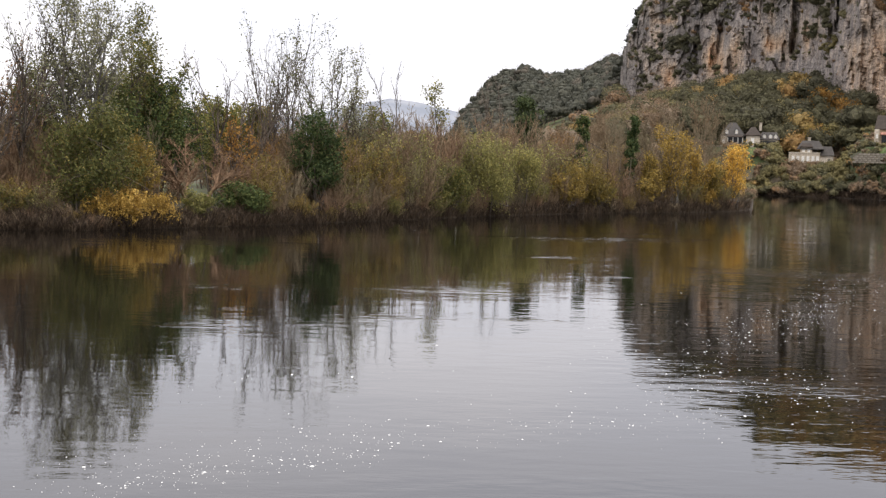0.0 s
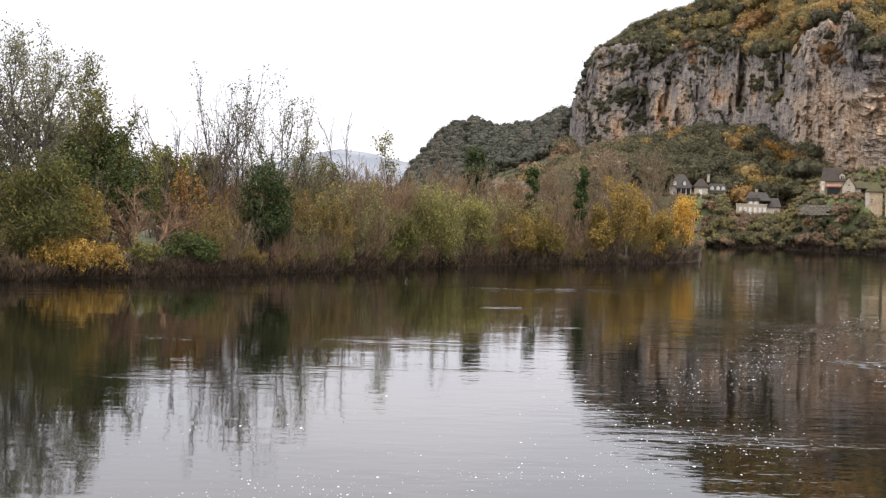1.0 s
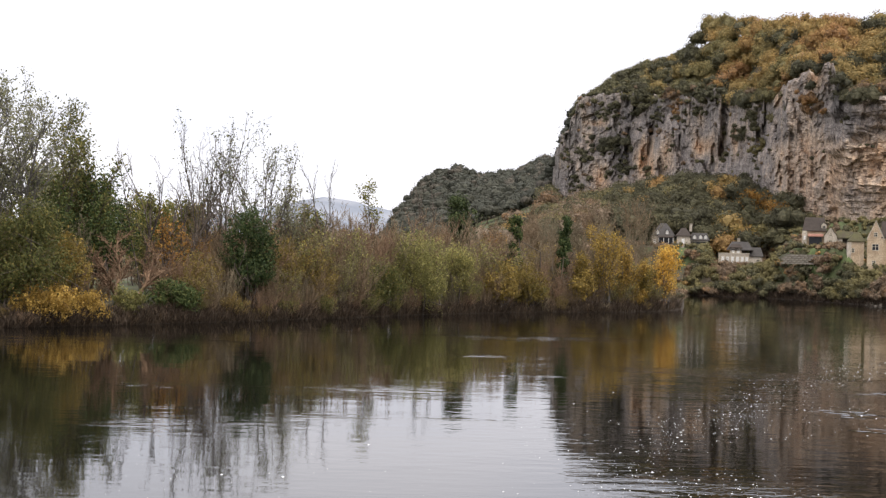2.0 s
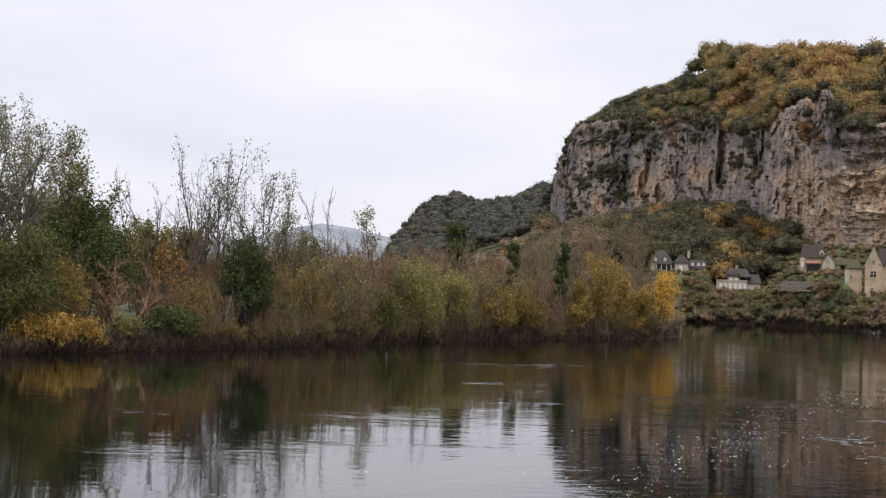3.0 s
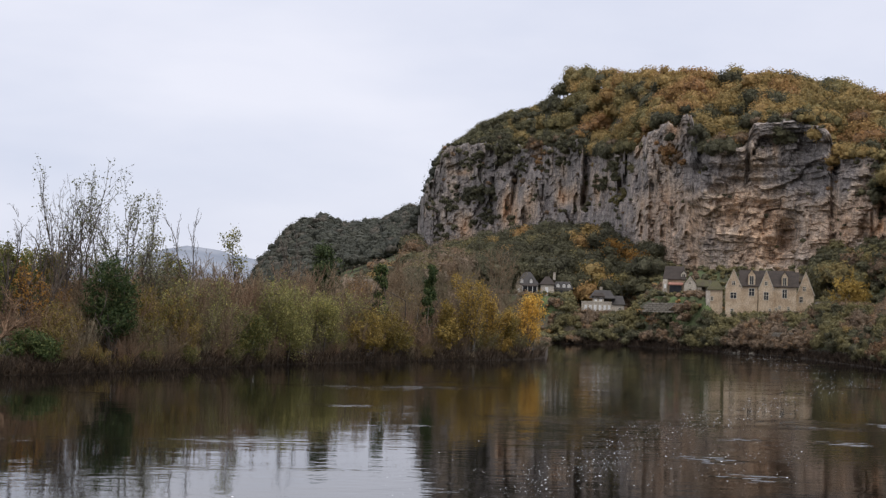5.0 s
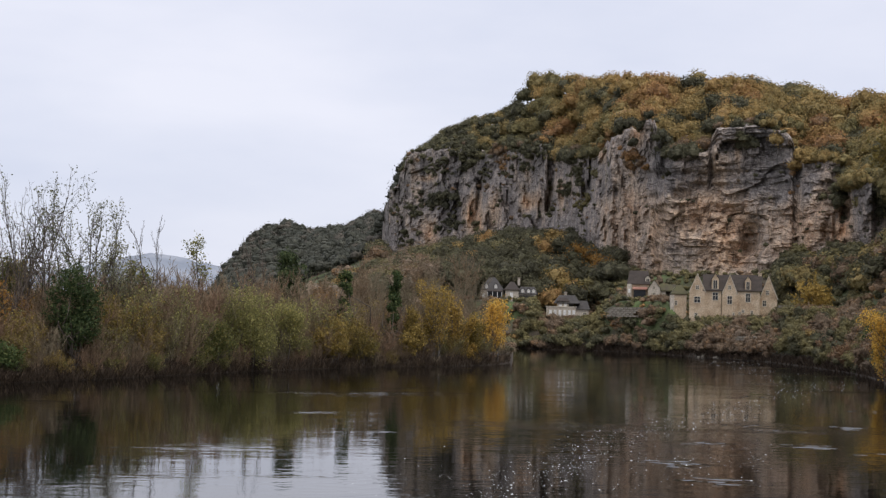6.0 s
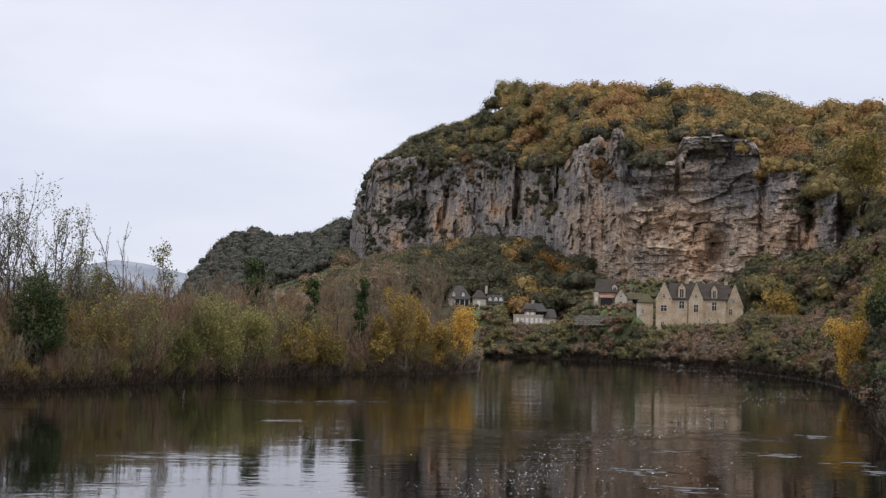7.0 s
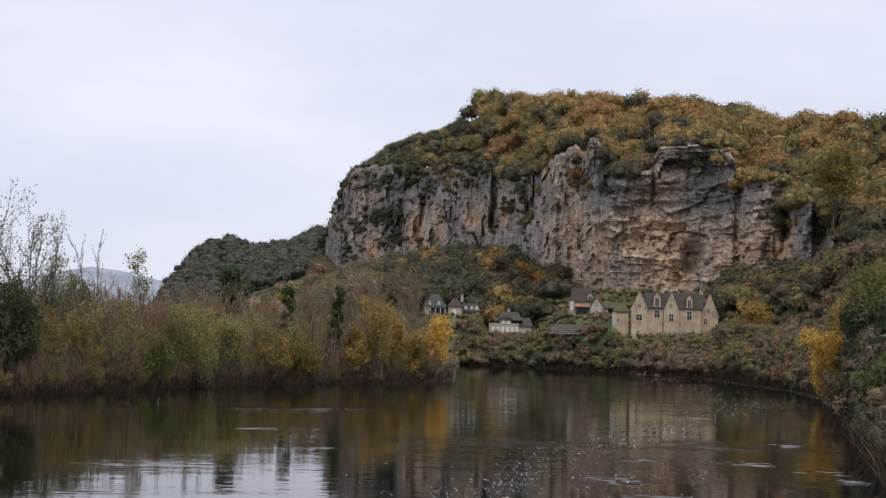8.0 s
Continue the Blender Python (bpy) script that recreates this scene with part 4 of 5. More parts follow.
def wood(name, label, spots, leaves, size, seed, mat=None, trunks=True):
    """Many far trees as one growth: rows of x, y, z, height, width, tone."""
    rng = np.random.RandomState(seed)
    vs, tones, segs, bodies, body_tones, many = [], [], [], [], [], 0
    for x, y, z, h, w, t in spots:
        n = max(30, int(leaves * (w / 8.0) ** 2 * max(h / w, 0.6)))
        p, faces, body, boughs = crown(rng, n, w, h)
        v, _ = leaf_arrays(p + [x, y, z - 0.4], size * (w / 8.0) ** 0.35, rng, 0.2, 1.25, faces, 0.3)
        vs.append(v)
        tones.append(np.clip(t + rng.normal(0, 0.03, n), 0, 1))
        bodies.append(body + [x, y, z - 0.4])
        body_tones.append(np.repeat(np.clip(t + rng.normal(0, 0.03, boughs), 0, 1), len(BALL_FACES)))
        many += boughs
        segs.append((x, y, z - 1, x + rng.normal(0, 0.3), y, z + h * 0.6, 0.03 * h, 0.012 * h))
        for _ in range(3):
            segs.append((x, y, z + h * rng.uniform(0.2, 0.4), x + rng.normal(0, w * 0.25), y + rng.normal(0, w * 0.25), z + h * rng.uniform(0.55, 0.8), 0.014 * h, 0.006 * h))
    v = np.concatenate(vs)
    ob = None
    for title, me, tone in ((name, mesh_of(name, v, np.arange(len(v)).reshape(-1, 4)), tones),
                            ("boughs", mesh_of("boughs", np.concatenate(bodies), (BALL_FACES[None] + np.arange(many)[:, None, None] * len(BALL)).reshape(-1, 3)), body_tones)):
        at = me.attributes.new("tone", "FLOAT", "FACE")
        at.data.foreach_set("value", np.concatenate(tone).astype(np.float32))
        if ob is None:
            ob = put(title, me, mat or WOOD, None, label, "wood", "stuff")
        else:
            put(title, me, mat or WOOD, ob)
    if trunks:
        put("limbs", seg_mesh("limbs", segs), BARK, ob)
    return ob


def sow(n, az_range, r_of, seed, h, w, tone, gap=3.0):
    """Random places on the ground with a least distance between them."""
    rng = np.random.RandomState(seed)
    out, seen = [], {}
    for _ in range(n):
        az = rng.uniform(*az_range)
        lo, hi = r_of(az)
        if hi <= lo:
            continue
        r = rng.uniform(lo, hi)
        p = polar(az, r)
        key = (int(p.x // gap), int(p.y // gap))
        if key in seen:
            continue
        seen[key] = 1
        k = rng.uniform(0.7, 1.25)
        out.append((p.x, p.y, ground_z(az, r), h(az, r) * k, w(az, r) * rng.uniform(0.8, 1.2), tone(az, r, rng)))
    return out


def top_tone(az, r, rng):
    if az < 9.5:
        return rng.choice([0.05, 0.12, 0.2, 0.15])
    q = float(fbm(az * 1.7, r / 25, 3, 6))
    if az < 11.8:
        return rng.choice([0.06, 0.14, 0.2, 0.3, 0.45], p=[0.3, 0.3, 0.2, 0.1, 0.1])
    if rng.rand() < 0.13:
        return rng.uniform(0.02, 0.15)
    return float(np.clip(0.52 + (q - 0.5) * 0.7 + rng.normal(0, 0.07), 0.22, 0.8))


def cliff_r(az):
    return float(np.interp(az, CLIFF_AZ, CLIFF_R))


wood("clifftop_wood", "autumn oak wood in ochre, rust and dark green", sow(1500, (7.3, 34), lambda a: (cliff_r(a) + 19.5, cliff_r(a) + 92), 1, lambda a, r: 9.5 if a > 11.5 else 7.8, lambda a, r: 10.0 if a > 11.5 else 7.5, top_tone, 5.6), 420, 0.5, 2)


def rim_spots():
    """Scrub rooted on the very edge of the rock, hanging over it in places."""
    rng = np.random.RandomState(3)
    out = []
    for i in list(range(14, len(FACE["az"]), 2)) + list(range(15, len(FACE["az"]), 4)):
        a = FACE["az"][i]
        if a > 31 or rng.rand() < (0.25 if a < 9 else 0.1):
            continue
        h = rng.uniform(2.5, 7.0) * (0.7 if a < 9 else 1.0)
        drop = max(0.0, float(fbm(a * 3.1, 0, 3, 44)) - 0.42) * 40
        hang = rng.rand() < 0.55
        p = polar(a, FACE["R"][i, -1] + (rng.uniform(-0.5, 1.5) if hang else rng.uniform(1, 6)), FACE["Z"][i, -1] - (rng.uniform(0.3, 1.0) * (2.0 + drop) if hang else 0.8))
        t = rng.choice([0.04, 0.1, 0.16, 0.24]) if a < 11.5 or rng.rand() < 0.55 else rng.choice([0.32, 0.45, 0.56, 0.68, 0.86])
        out.append((p.x, p.y, p.z, h, h * 1.1, t))
    return out


wood("rim_scrub", "dark scrub and small oaks along the cliff's rim", rim_spots(), 420, 0.5, 4)


def ledge_spots():
    """Scrub that grows on the rock: on ledges at random, and in larger known patches."""
    rng = np.random.RandomState(12)
    R, Z, az = FACE["R"], FACE["Z"], FACE["az"]
    out = []
    flat = (R[:, 1:] - R[:, :-1]) / np.maximum(Z[:, 1:] - Z[:, :-1], 0.05)
    ii, jj = np.where(flat > 1.6)
    for k in rng.choice(len(ii), min(900, len(ii)), replace=False):
        i, j = ii[k], jj[k]
        if az[i] > 27 or (14.5 < az[i] < 21.5 and rng.rand() < 0.85):
            continue
        p = polar(az[i], R[i, j] + 0.4, Z[i, j])
        s = rng.uniform(0.8, 2.2) if az[i] > 13 else rng.uniform(0.9, 3.2)
        out.append((p.x, p.y, p.z - 0.3, s, s * 1.3, rng.choice([0.05, 0.1, 0.16, 0.24, 0.84, 0.9])))
    for a, e, width, height, n, h, tone in ((8.5, 4.2, 0.8, 0.35, 44, 3.6, 0.06), (7.5, 3.7, 0.7, 0.25, 22, 3.0, 0.08), (7.4, 2.7, 0.5, 0.4, 16, 3.0, 0.1), (9.1, 3.3, 0.5, 0.3, 20, 3.2, 0.07), (8.3, 5.4, 0.7, 0.4, 26, 2.8, 0.1), (9.6, 6.0, 0.6, 0.3, 20, 3.2, 0.08), (12.1, 6.1, 0.6, 0.25, 24, 3.4, 0.07), (11.6, 5.5, 0.5, 0.3, 14, 2.4, 0.1), (10.3, 5.3, 0.35, 0.5, 10, 2.2, 0.12), (13.3, 4.7, 0.3, 0.4, 14, 3.0, 0.1), (10.9, 6.3, 0.5, 0.4, 14, 3.5, 0.84), (11.0, 5.6, 0.25, 0.5, 9, 2.6, 0.8), (13.7, 5.2, 0.3, 0.6, 10, 3.0, 0.15), (14.0, 4.2, 0.35, 0.5, 10, 2.8, 0.3),
                                            (15.8, 5.9, 0.5, 0.45, 18, 3.6, 0.82), (17.6, 6.3, 0.75, 0.4, 30, 4.6, 0.07), (13.4, 6.3, 0.5, 0.7, 24, 5.0, 0.08), (14.2, 6.7, 0.5, 0.5, 16, 5.0, 0.2), (23.7, 5.6, 0.5, 0.9, 34, 5.0, 0.4), (23.3, 4.6, 0.45, 0.6, 16, 4.0, 0.12),
                                            (24.9, 5.9, 0.7, 0.6, 26, 6.0, 0.36), (25.8, 5.2, 0.6, 0.9, 26, 6.0, 0.34), (24.8, 4.4, 0.25, 0.8, 14, 3.6, 0.1), (26.3, 4.0, 0.7, 0.8, 26, 6.0, 0.16), (21.9, 6.0, 0.35, 0.4, 12, 4.0, 0.6), (22.7, 6.2, 0.7, 0.3, 20, 4.5, 0.5), (9.3, 5.9, 0.5, 0.4, 12, 3.0, 0.14), (16.9, 7.6, 0.2, 0.2, 5, 5.0, 0.04)):
        for _ in range(n):
            aa, ee = a + rng.normal(0, width * 0.45), e + rng.normal(0, height * 0.45)
            i = int(np.clip(np.searchsorted(az, aa), 0, len(az) - 1))
            j = int(np.clip(np.searchsorted(FACE["EL"][i], ee), 0, R.shape[1] - 1))
            p = polar(az[i], R[i, j] - 0.8, Z[i, j])
            s = h * rng.uniform(0.8, 1.6)
            out.append((p.x, p.y, p.z - s * 0.5, s, s, tone + rng.normal(0, 0.04)))
    return out


wood("ledge_scrub", "shrubs and ivy hanging on the cliff's ledges", ledge_spots(), 420, 0.42, 5, None, False)


def slope_tone(az, r, rng):
    c = cliff_r(az)
    if az < 8.6:
        return rng.choice([0.95, 0.86, 0.3, 0.2, 0.12], p=[0.2, 0.2, 0.2, 0.2, 0.2])
    if az < 15.2:
        far = (r - 440) / max(c - 440, 1)
        if rng.rand() < 0.82 + 0.1 * far:
            return rng.uniform(0.0, 0.16)
        return rng.choice([0.3, 0.42, 0.55, 0.66])
    return rng.choice([0.08, 0.16, 0.28, 0.42, 0.86], p=[0.25, 0.25, 0.2, 0.1, 0.2])


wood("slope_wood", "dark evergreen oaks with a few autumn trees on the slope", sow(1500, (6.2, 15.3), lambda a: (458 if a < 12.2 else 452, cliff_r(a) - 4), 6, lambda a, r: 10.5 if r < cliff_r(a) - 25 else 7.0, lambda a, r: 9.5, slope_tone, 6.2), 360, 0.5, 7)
wood("cliff_foot_scrub", "scrub and small trees at the foot of the cliff", sow(420, (20.9, 29), lambda a: (cliff_r(a) - 34 if a > 21.3 else cliff_r(a) - 9, cliff_r(a) - 2), 8, lambda a, r: 4.0 if a < 21.3 else 7.5, lambda a, r: 4.5 if a < 21.3 else 6.5, slope_tone, 3.0), 260, 0.7, 9)
wood("far_hill_wood", "dark wooded hill in the distance", sow(1300, (0.2, 7.4), lambda a: (720, 1075), 10, lambda a, r: 8.0, lambda a, r: 10.0, lambda a, r, g: g.choice([0.06, 0.12, 0.18, 0.25, 0.84, 0.95], p=[0.25, 0.25, 0.2, 0.14, 0.08, 0.08]), 7.0), 90, 0.6, 11, wood_tones("distant_wood", [(0.0, (0.060, 0.064, 0.052)), (0.3, (0.072, 0.072, 0.056)), (1.0, (0.10, 0.088, 0.072))], 0.25, 1.22, 0.3, 0.12, 0.5))
wood("meadow_trees", "bare and dark trees beyond the meadow", sow(420, (-19, 8.5), lambda a: (400, 640), 13, lambda a, r: 9.0, lambda a, r: 9.0, lambda a, r, g: g.choice([0.08, 0.2, 0.86, 0.95, 1.0, 0.6], p=[0.12, 0.14, 0.24, 0.24, 0.2, 0.06]), 8.0), 80, 0.9, 14)


# -- bare trees on the low ground between the spit and the slope --
rng = np.random.RandomState(19)
for a, r, k in [(a, r, k) for k, (a, r) in enumerate((a, r) for r in (412, 426, 442, 460, 482) for a in np.arange(5.6, 10.4, 0.62))]:
    a, r = a + rng.uniform(-0.3, 0.3), r + rng.uniform(-6, 6)
    if a > 9.7 and r > 440:
        continue
    o = copy_thing(FILL[(0, 1, 3, 1)[k % 4]], Matrix.Translation(polar(a, r, ground_z(a, r) - 0.3)) @ pose(0, 0, 0, 0, 0, rng.uniform(0, 360)))
    q = rng.uniform(0.75, 1.15)
    o.scale = (q, q, q)


def bank_tone(az, r, rng):
    """Thickets of one kind side by side: dark brambles, olive scrub, brown twigs."""
    q = float(fbm(az * 1.3, r / 14, 2, 33)) + rng.normal(0, 0.05)
    return float(np.interp(q, [0.2, 0.42, 0.47, 0.52, 0.56, 0.8], [0.9, 0.84, 0.1, 0.16, 0.26, 0.32]) if q < 0.44 or q > 0.46 else rng.choice([0.06, 0.86]))


def bank_height(az, r):
    back = r - float(shore(az))
    return (3.6 if back < 8 else 2.2 if az < 21 else 3.0) * (0.4 + 1.9 * float(fbm(az * 2.5, r / 9, 3, 14)))


wood("far_bank_scrub", "brown and green scrub on the far river bank", sow(2600, (11.45, 25.5), lambda a: (float(shore(a)) - 0.3, float(shore(a)) + 0.9 * float(np.interp(a, TERRACE_AZ, TERRACE_OFF)) - 1), 15, bank_height, lambda a, r: 3.6, bank_tone, 2.2), 620, 0.42, 16, None, False)
HOMES = [(10.6, 450, 6), (11.6, 449, 6), (13.3, 444, 7), (16.1, 420, 4.5), (16.9, 416, 4.5), (18.3, 400, 6), (19.2, 400, 6), (20.0, 400, 7), (17.5, 399, 3.5)]


def clear_of_homes(spots):
    homes = [(polar(a, r), d) for a, r, d in HOMES]
    return [s for s in spots if all(math.hypot(s[0] - h.x, s[1] - h.y) > d for h, d in homes)]


wood("garden_shrubs", "garden shrubs and hedges round the houses", clear_of_homes(sow(5200, (9.0, 22.5), lambda a: (float(shore(a)) + 0.8 * float(np.interp(a, TERRACE_AZ, TERRACE_OFF)), cliff_r(a) - 7 if a > 14.2 else 456), 17, lambda a, r: 2.0, lambda a, r: 2.6, bank_tone, 2.1)), 420, 0.4, 18, None, False)
wood("hillside_scrub", "mixed scrub on the hillside below the cliff", sow(1500, (21.2, 29.5), lambda a: (float(shore(a)) + (36 if a < 25.4 else 55), cliff_r(a) - 8), 23, lambda a, r: 3.2, lambda a, r: 3.8, bank_tone, 3.0), 520, 0.45, 24, None, False)
wood("near_bank_scrub", "brown and dark green scrub on the steep near bank", sow(900, (25.75, 31), lambda a: (float(shore(a)) + 3, float(shore(a)) + 110), 25, lambda a, r: 3.0, lambda a, r: 3.2, lambda a, r, g: g.choice([0.02, 0.1, 0.2, 0.86], p=[0.3, 0.25, 0.15, 0.3]), 2.2), 620, 0.3, 26, None, False)


# -- trees that stand out on the far side --
def stand_at(ob, az, r, z=None, turn=0.0):
    ob.location = polar(az, r, (ground_z(az, r) if z is None else z) - 0.3)
    ob.rotation_euler = (0, 0, turn)
    return ob


stand_at(bush("tree", "oak with orange-brown autumn leaves on the slope", 11, 13, 201, ORANGE, 3600, 0.42, lumps=22, category="tree"), 13.95, 486)
stand_at(bush("tree", "small oak with rust-orange leaves below the cliff", 8, 9, 202, ORANGE, 1900, 0.42, lumps=16, category="tree"), 14.75, 472)
stand_at(bush("tree", "yellow-green tree above the house", 9, 9, 203, MUSTARD, 2300, 0.42, lumps=18, category="tree"), 13.5, 460)
stand_at(bush("tree", "ochre tree on the dark slope", 8, 11, 204, MUSTARD, 2200, 0.42, lumps=16, category="tree"), 12.6, 472)
stand_at(bush("tree", "flat-topped golden tree beside the ruins", 8.5, 8.5, 205, GOLD, 1900, 0.42, lumps=18, category="tree"), 22.4, 368)
stand_at(bush("tree", "yellow-green oak rooted on the cliff", 13, 15, 206, MUSTARD, 3600, 0.5, lumps=26, category="tree"), 25.4, 374, rise(374, 4.9))
# the bank below the ruins, towards the bridge
stand_at(tree("tree", "bright golden young poplar at the water", "tree", 10.6, 207, BARK_GREY, YELLOW, stems=4, lean=0.22, spread=0.75, up=0.07, levels=2, steps=(9, 5, 4), kids=(2, 2, 1), ratio=0.36, bare=0.1, trunk=0.08, per_tip=3, size=0.19, scatter=0.4, keep=0.75, fit=6.0), 25.05, 236, 0.5)
stand_at(bush("tree", "tall golden-brown tree on the bank", 10, 15.5, 208, MUSTARD, 7000, 0.3, lumps=28, category="tree"), 25.9, 262, 3)
stand_at(tree("tree", "bare green-grey tree on the bank", "tree", 15, 209, BARK_GREY, OLIVE, stems=3, lean=0.3, levels=3, steps=(8, 5, 4, 3), kids=(2, 2, 2, 1), ratio=0.42, per_tip=2, size=0.22, keep=0.5, fit=11), 27.0, 232, 3)
stand_at(bush("tree", "dark evergreen oak below the cliff", 12, 17, 210, DARK, 5200, 0.4, lumps=26, category="tree"), 27.2, 300, 9)
stand_at(bush("bush", "dense green ivy and bramble on the bank", 8, 8.5, 211, IVY, 6500, 0.24, lumps=22), 26.6, 190, 0.3)
stand_at(bush("bush", "fresh green creeper over a bank shrub", 5, 6.5, 212, GREEN, 3200, 0.22, lumps=16), 27.2, 176, 0.8)
stand_at(bush("bush", "brown shrub leaning over the water", 4.5, 5.0, 213, DRY, 2600, 0.2, lumps=16), 25.5, 214, 0)
stand_at(bush("bush", "brown shrub leaning over the water", 5.5, 5.2, 214, DRY, 3000, 0.2, lumps=16), 26.5, 168, 0)
stand_at(bush("bush", "small yellow-green shrub on the bank", 3.5, 3.2, 215, MUSTARD, 900, 0.28, lumps=12), 24.2, 296)
stand_at(bush("bush", "brown leafless scrub on the bank", 6, 4.5, 216, DRY, 2200, 0.26, lumps=14), 23.6, 292)
stand_at(bush("bush", "dark green shrub on the bank", 5, 4.5, 217, IVY, 1900, 0.28, lumps=14), 24.6, 286)
for az, r, w, h, seed, lf, label in ((26.3, 205, 6, 6.5, 221, DARK, "dark green shrub on the steep bank"), (27.3, 205, 8, 9, 222, OLIVE, "olive-green shrub on the steep bank"), (26.2, 150, 4, 4, 223, SHADED_GROWTH, "brown bramble above the reeds"), (27.0, 140, 5, 4.5, 224, IVY, "dark bramble above the reeds"), (25.9, 230, 6, 7, 225, MUSTARD, "yellow-green shrub on the steep bank"), (26.6, 245, 8, 9, 226, OLIVE, "olive-green shrub on the steep bank"), (27.8, 170, 7, 8, 227, DARK, "dark green shrub on the steep bank"), (24.9, 262, 5, 5, 228, DRY, "brown shrub on the steep bank")):
    stand_at(bush("bush", label, w, h, seed, lf, int(90 * w * h), 0.24, lumps=18), az, r)
edge_growth("reeds", "dry reeds and grass standing at the water's edge", (25.6, 29), 700, 21, STRAW, 2.0, 0.03, (-3.0, 4.0))
edge_growth("near_bank_brush", "dark brush and dead stems on the near bank", (25.1, 30), 9000, 27, SHADED_GROWTH, 2.6, 0.05, (-0.5, 14))
edge_growth("far_bank_edge", "dead grass and roots along the far waterline", (11.42, 25.6), 12000, 22, SHADED_GROWTH, 1.5, 0.09, (-0.4, 3.0))


# ---- the ridge beyond everything, haze painted into it ----
def far_ridge():
    m, n, l, bs = material("painted_haze")
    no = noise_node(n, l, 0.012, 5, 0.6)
    # pale blue-grey tones put the haze of distance into the base colour
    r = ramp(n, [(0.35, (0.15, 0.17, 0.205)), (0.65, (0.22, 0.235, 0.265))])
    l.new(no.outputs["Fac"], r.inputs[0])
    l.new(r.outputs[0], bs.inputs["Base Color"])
    # a faint glow, no lamp, lifts the ridge as haze would
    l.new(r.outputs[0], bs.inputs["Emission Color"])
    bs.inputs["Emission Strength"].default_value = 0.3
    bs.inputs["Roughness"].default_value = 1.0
    az = np.arange(-30, 8, 0.1)
    el = np.interp(az, [-30, -18, -12, -8, -5.3, -2.95, -2.05, -1.1, -0.3, 0.7, 3, 8], [0.5, 0.6, 0.7, 0.9, 1.2, 1.75, 1.92, 1.84, 1.6, 1.5, 1.2, 1.0]) + (fbm(az * 3, az * 0, 4, 8) - 0.5) * 0.12
    v = np.linspace(0, 1, 8)
    A, V = np.meshgrid(az, v, indexing="ij")
    R = 3300 + 500 * V
    Z = (3800 * np.tan(np.radians(el))[:, None] + EYE) * np.sin(V * math.pi / 2) - 5 * (1 - V)
    p = np.stack([R * np.sin(np.radians(A)), R * np.cos(np.radians(A)), Z], 2).reshape(-1, 3)
    put("backdrop", mesh_of("backdrop", p, grid_faces(len(az), 8)[:, ::-1], True), m, None, "hills on the horizon with painted blue-grey haze", "hill", "structure")


far_ridge()
# ---- houses ----
def wall_stone(name, a, b, c):
    return plain_surface(name, [(0.3, a), (0.5, b), (0.72, c)], 0.35, 3.2, 0.9, 0.05)


STONE_WARM = wall_stone("warm_limestone_wall", (0.36, 0.255, 0.16), (0.50, 0.38, 0.255), (0.60, 0.485, 0.35))
STONE_PALE = wall_stone("pale_rendered_wall", (0.36, 0.31, 0.24), (0.47, 0.41, 0.33), (0.56, 0.50, 0.42))
STONE_GREY = wall_stone("grey_garden_wall", (0.13, 0.115, 0.09), (0.21, 0.185, 0.145), (0.30, 0.265, 0.21))
ROOF_BROWN = plain_surface("brown_flat_tiles", [(0.3, (0.034, 0.026, 0.021)), (0.6, (0.056, 0.043, 0.034)), (0.8, (0.08, 0.064, 0.05))], 0.5, 4.0, 0.9, 0.05, (1, 1, 2))
ROOF_MOSS = plain_surface("mossy_tiles", [(0.3, (0.065, 0.052, 0.036)), (0.5, (0.082, 0.074, 0.036)), (0.75, (0.10, 0.10, 0.034))], 0.4, 4.0, 0.95, 0.06)
ROOF_SLATE = plain_surface("weathered_slate", [(0.3, (0.036, 0.032, 0.029)), (0.7, (0.068, 0.061, 0.055))], 0.5, 4.0, 0.8, 0.04)
WHITE = plain_surface("white_paint", [(0.3, (0.72, 0.71, 0.68)), (0.7, (0.82, 0.81, 0.79))], 0.8, 6.0, 0.6, 0.01)
FRAME_STONE = plain_surface("dressed_stone", [(0.3, (0.48, 0.42, 0.32)), (0.7, (0.60, 0.54, 0.44))], 0.8, 5.0, 0.85, 0.02)
TIMBER = plain_surface("dark_timber", [(0.3, (0.035, 0.026, 0.02)), (0.7, (0.075, 0.055, 0.04))], 0.8, 6.0, 0.8, 0.02)


def glass_surface():
    m, n, l, bs = material("dark_window_glass")
    no = noise_node(n, l, 0.7, 2)
    r = ramp(n, [(0.3, (0.01, 0.011, 0.013)), (0.7, (0.03, 0.031, 0.034))])
    l.new(no.outputs["Fac"], r.inputs[0])
    l.new(r.outputs[0], bs.inputs["Base Color"])
    bs.inputs["Roughness"].default_value = 0.12
    bs.inputs["Specular IOR Level"].default_value = 0.3
    return m


GLASS = glass_surface()


def cuboid(bm, x0, x1, y0, y1, z0, z1):
    v = [bm.verts.new((x, y, z)) for z in (z0, z1) for x, y in ((x0, y0), (x1, y0), (x1, y1), (x0, y1))]
    for f in ((3, 2, 1, 0), (4, 5, 6, 7), (0, 1, 5, 4), (1, 2, 6, 5), (2, 3, 7, 6), (3, 0, 4, 7)):
        bm.faces.new([v[k] for k in f])


def prism(bm, outline, y0, y1):
    """A flat outline in x and z, drawn out from y0 to y1."""
    a = [bm.verts.new((x, y0, z)) for x, z in outline]
    b = [bm.verts.new((x, y1, z)) for x, z in outline]
    bm.faces.new(a)
    bm.faces.new(b[::-1])
    n = len(a)
    for k in range(n):
        bm.faces.new((a[k], b[k], b[(k + 1) % n], a[(k + 1) % n]))


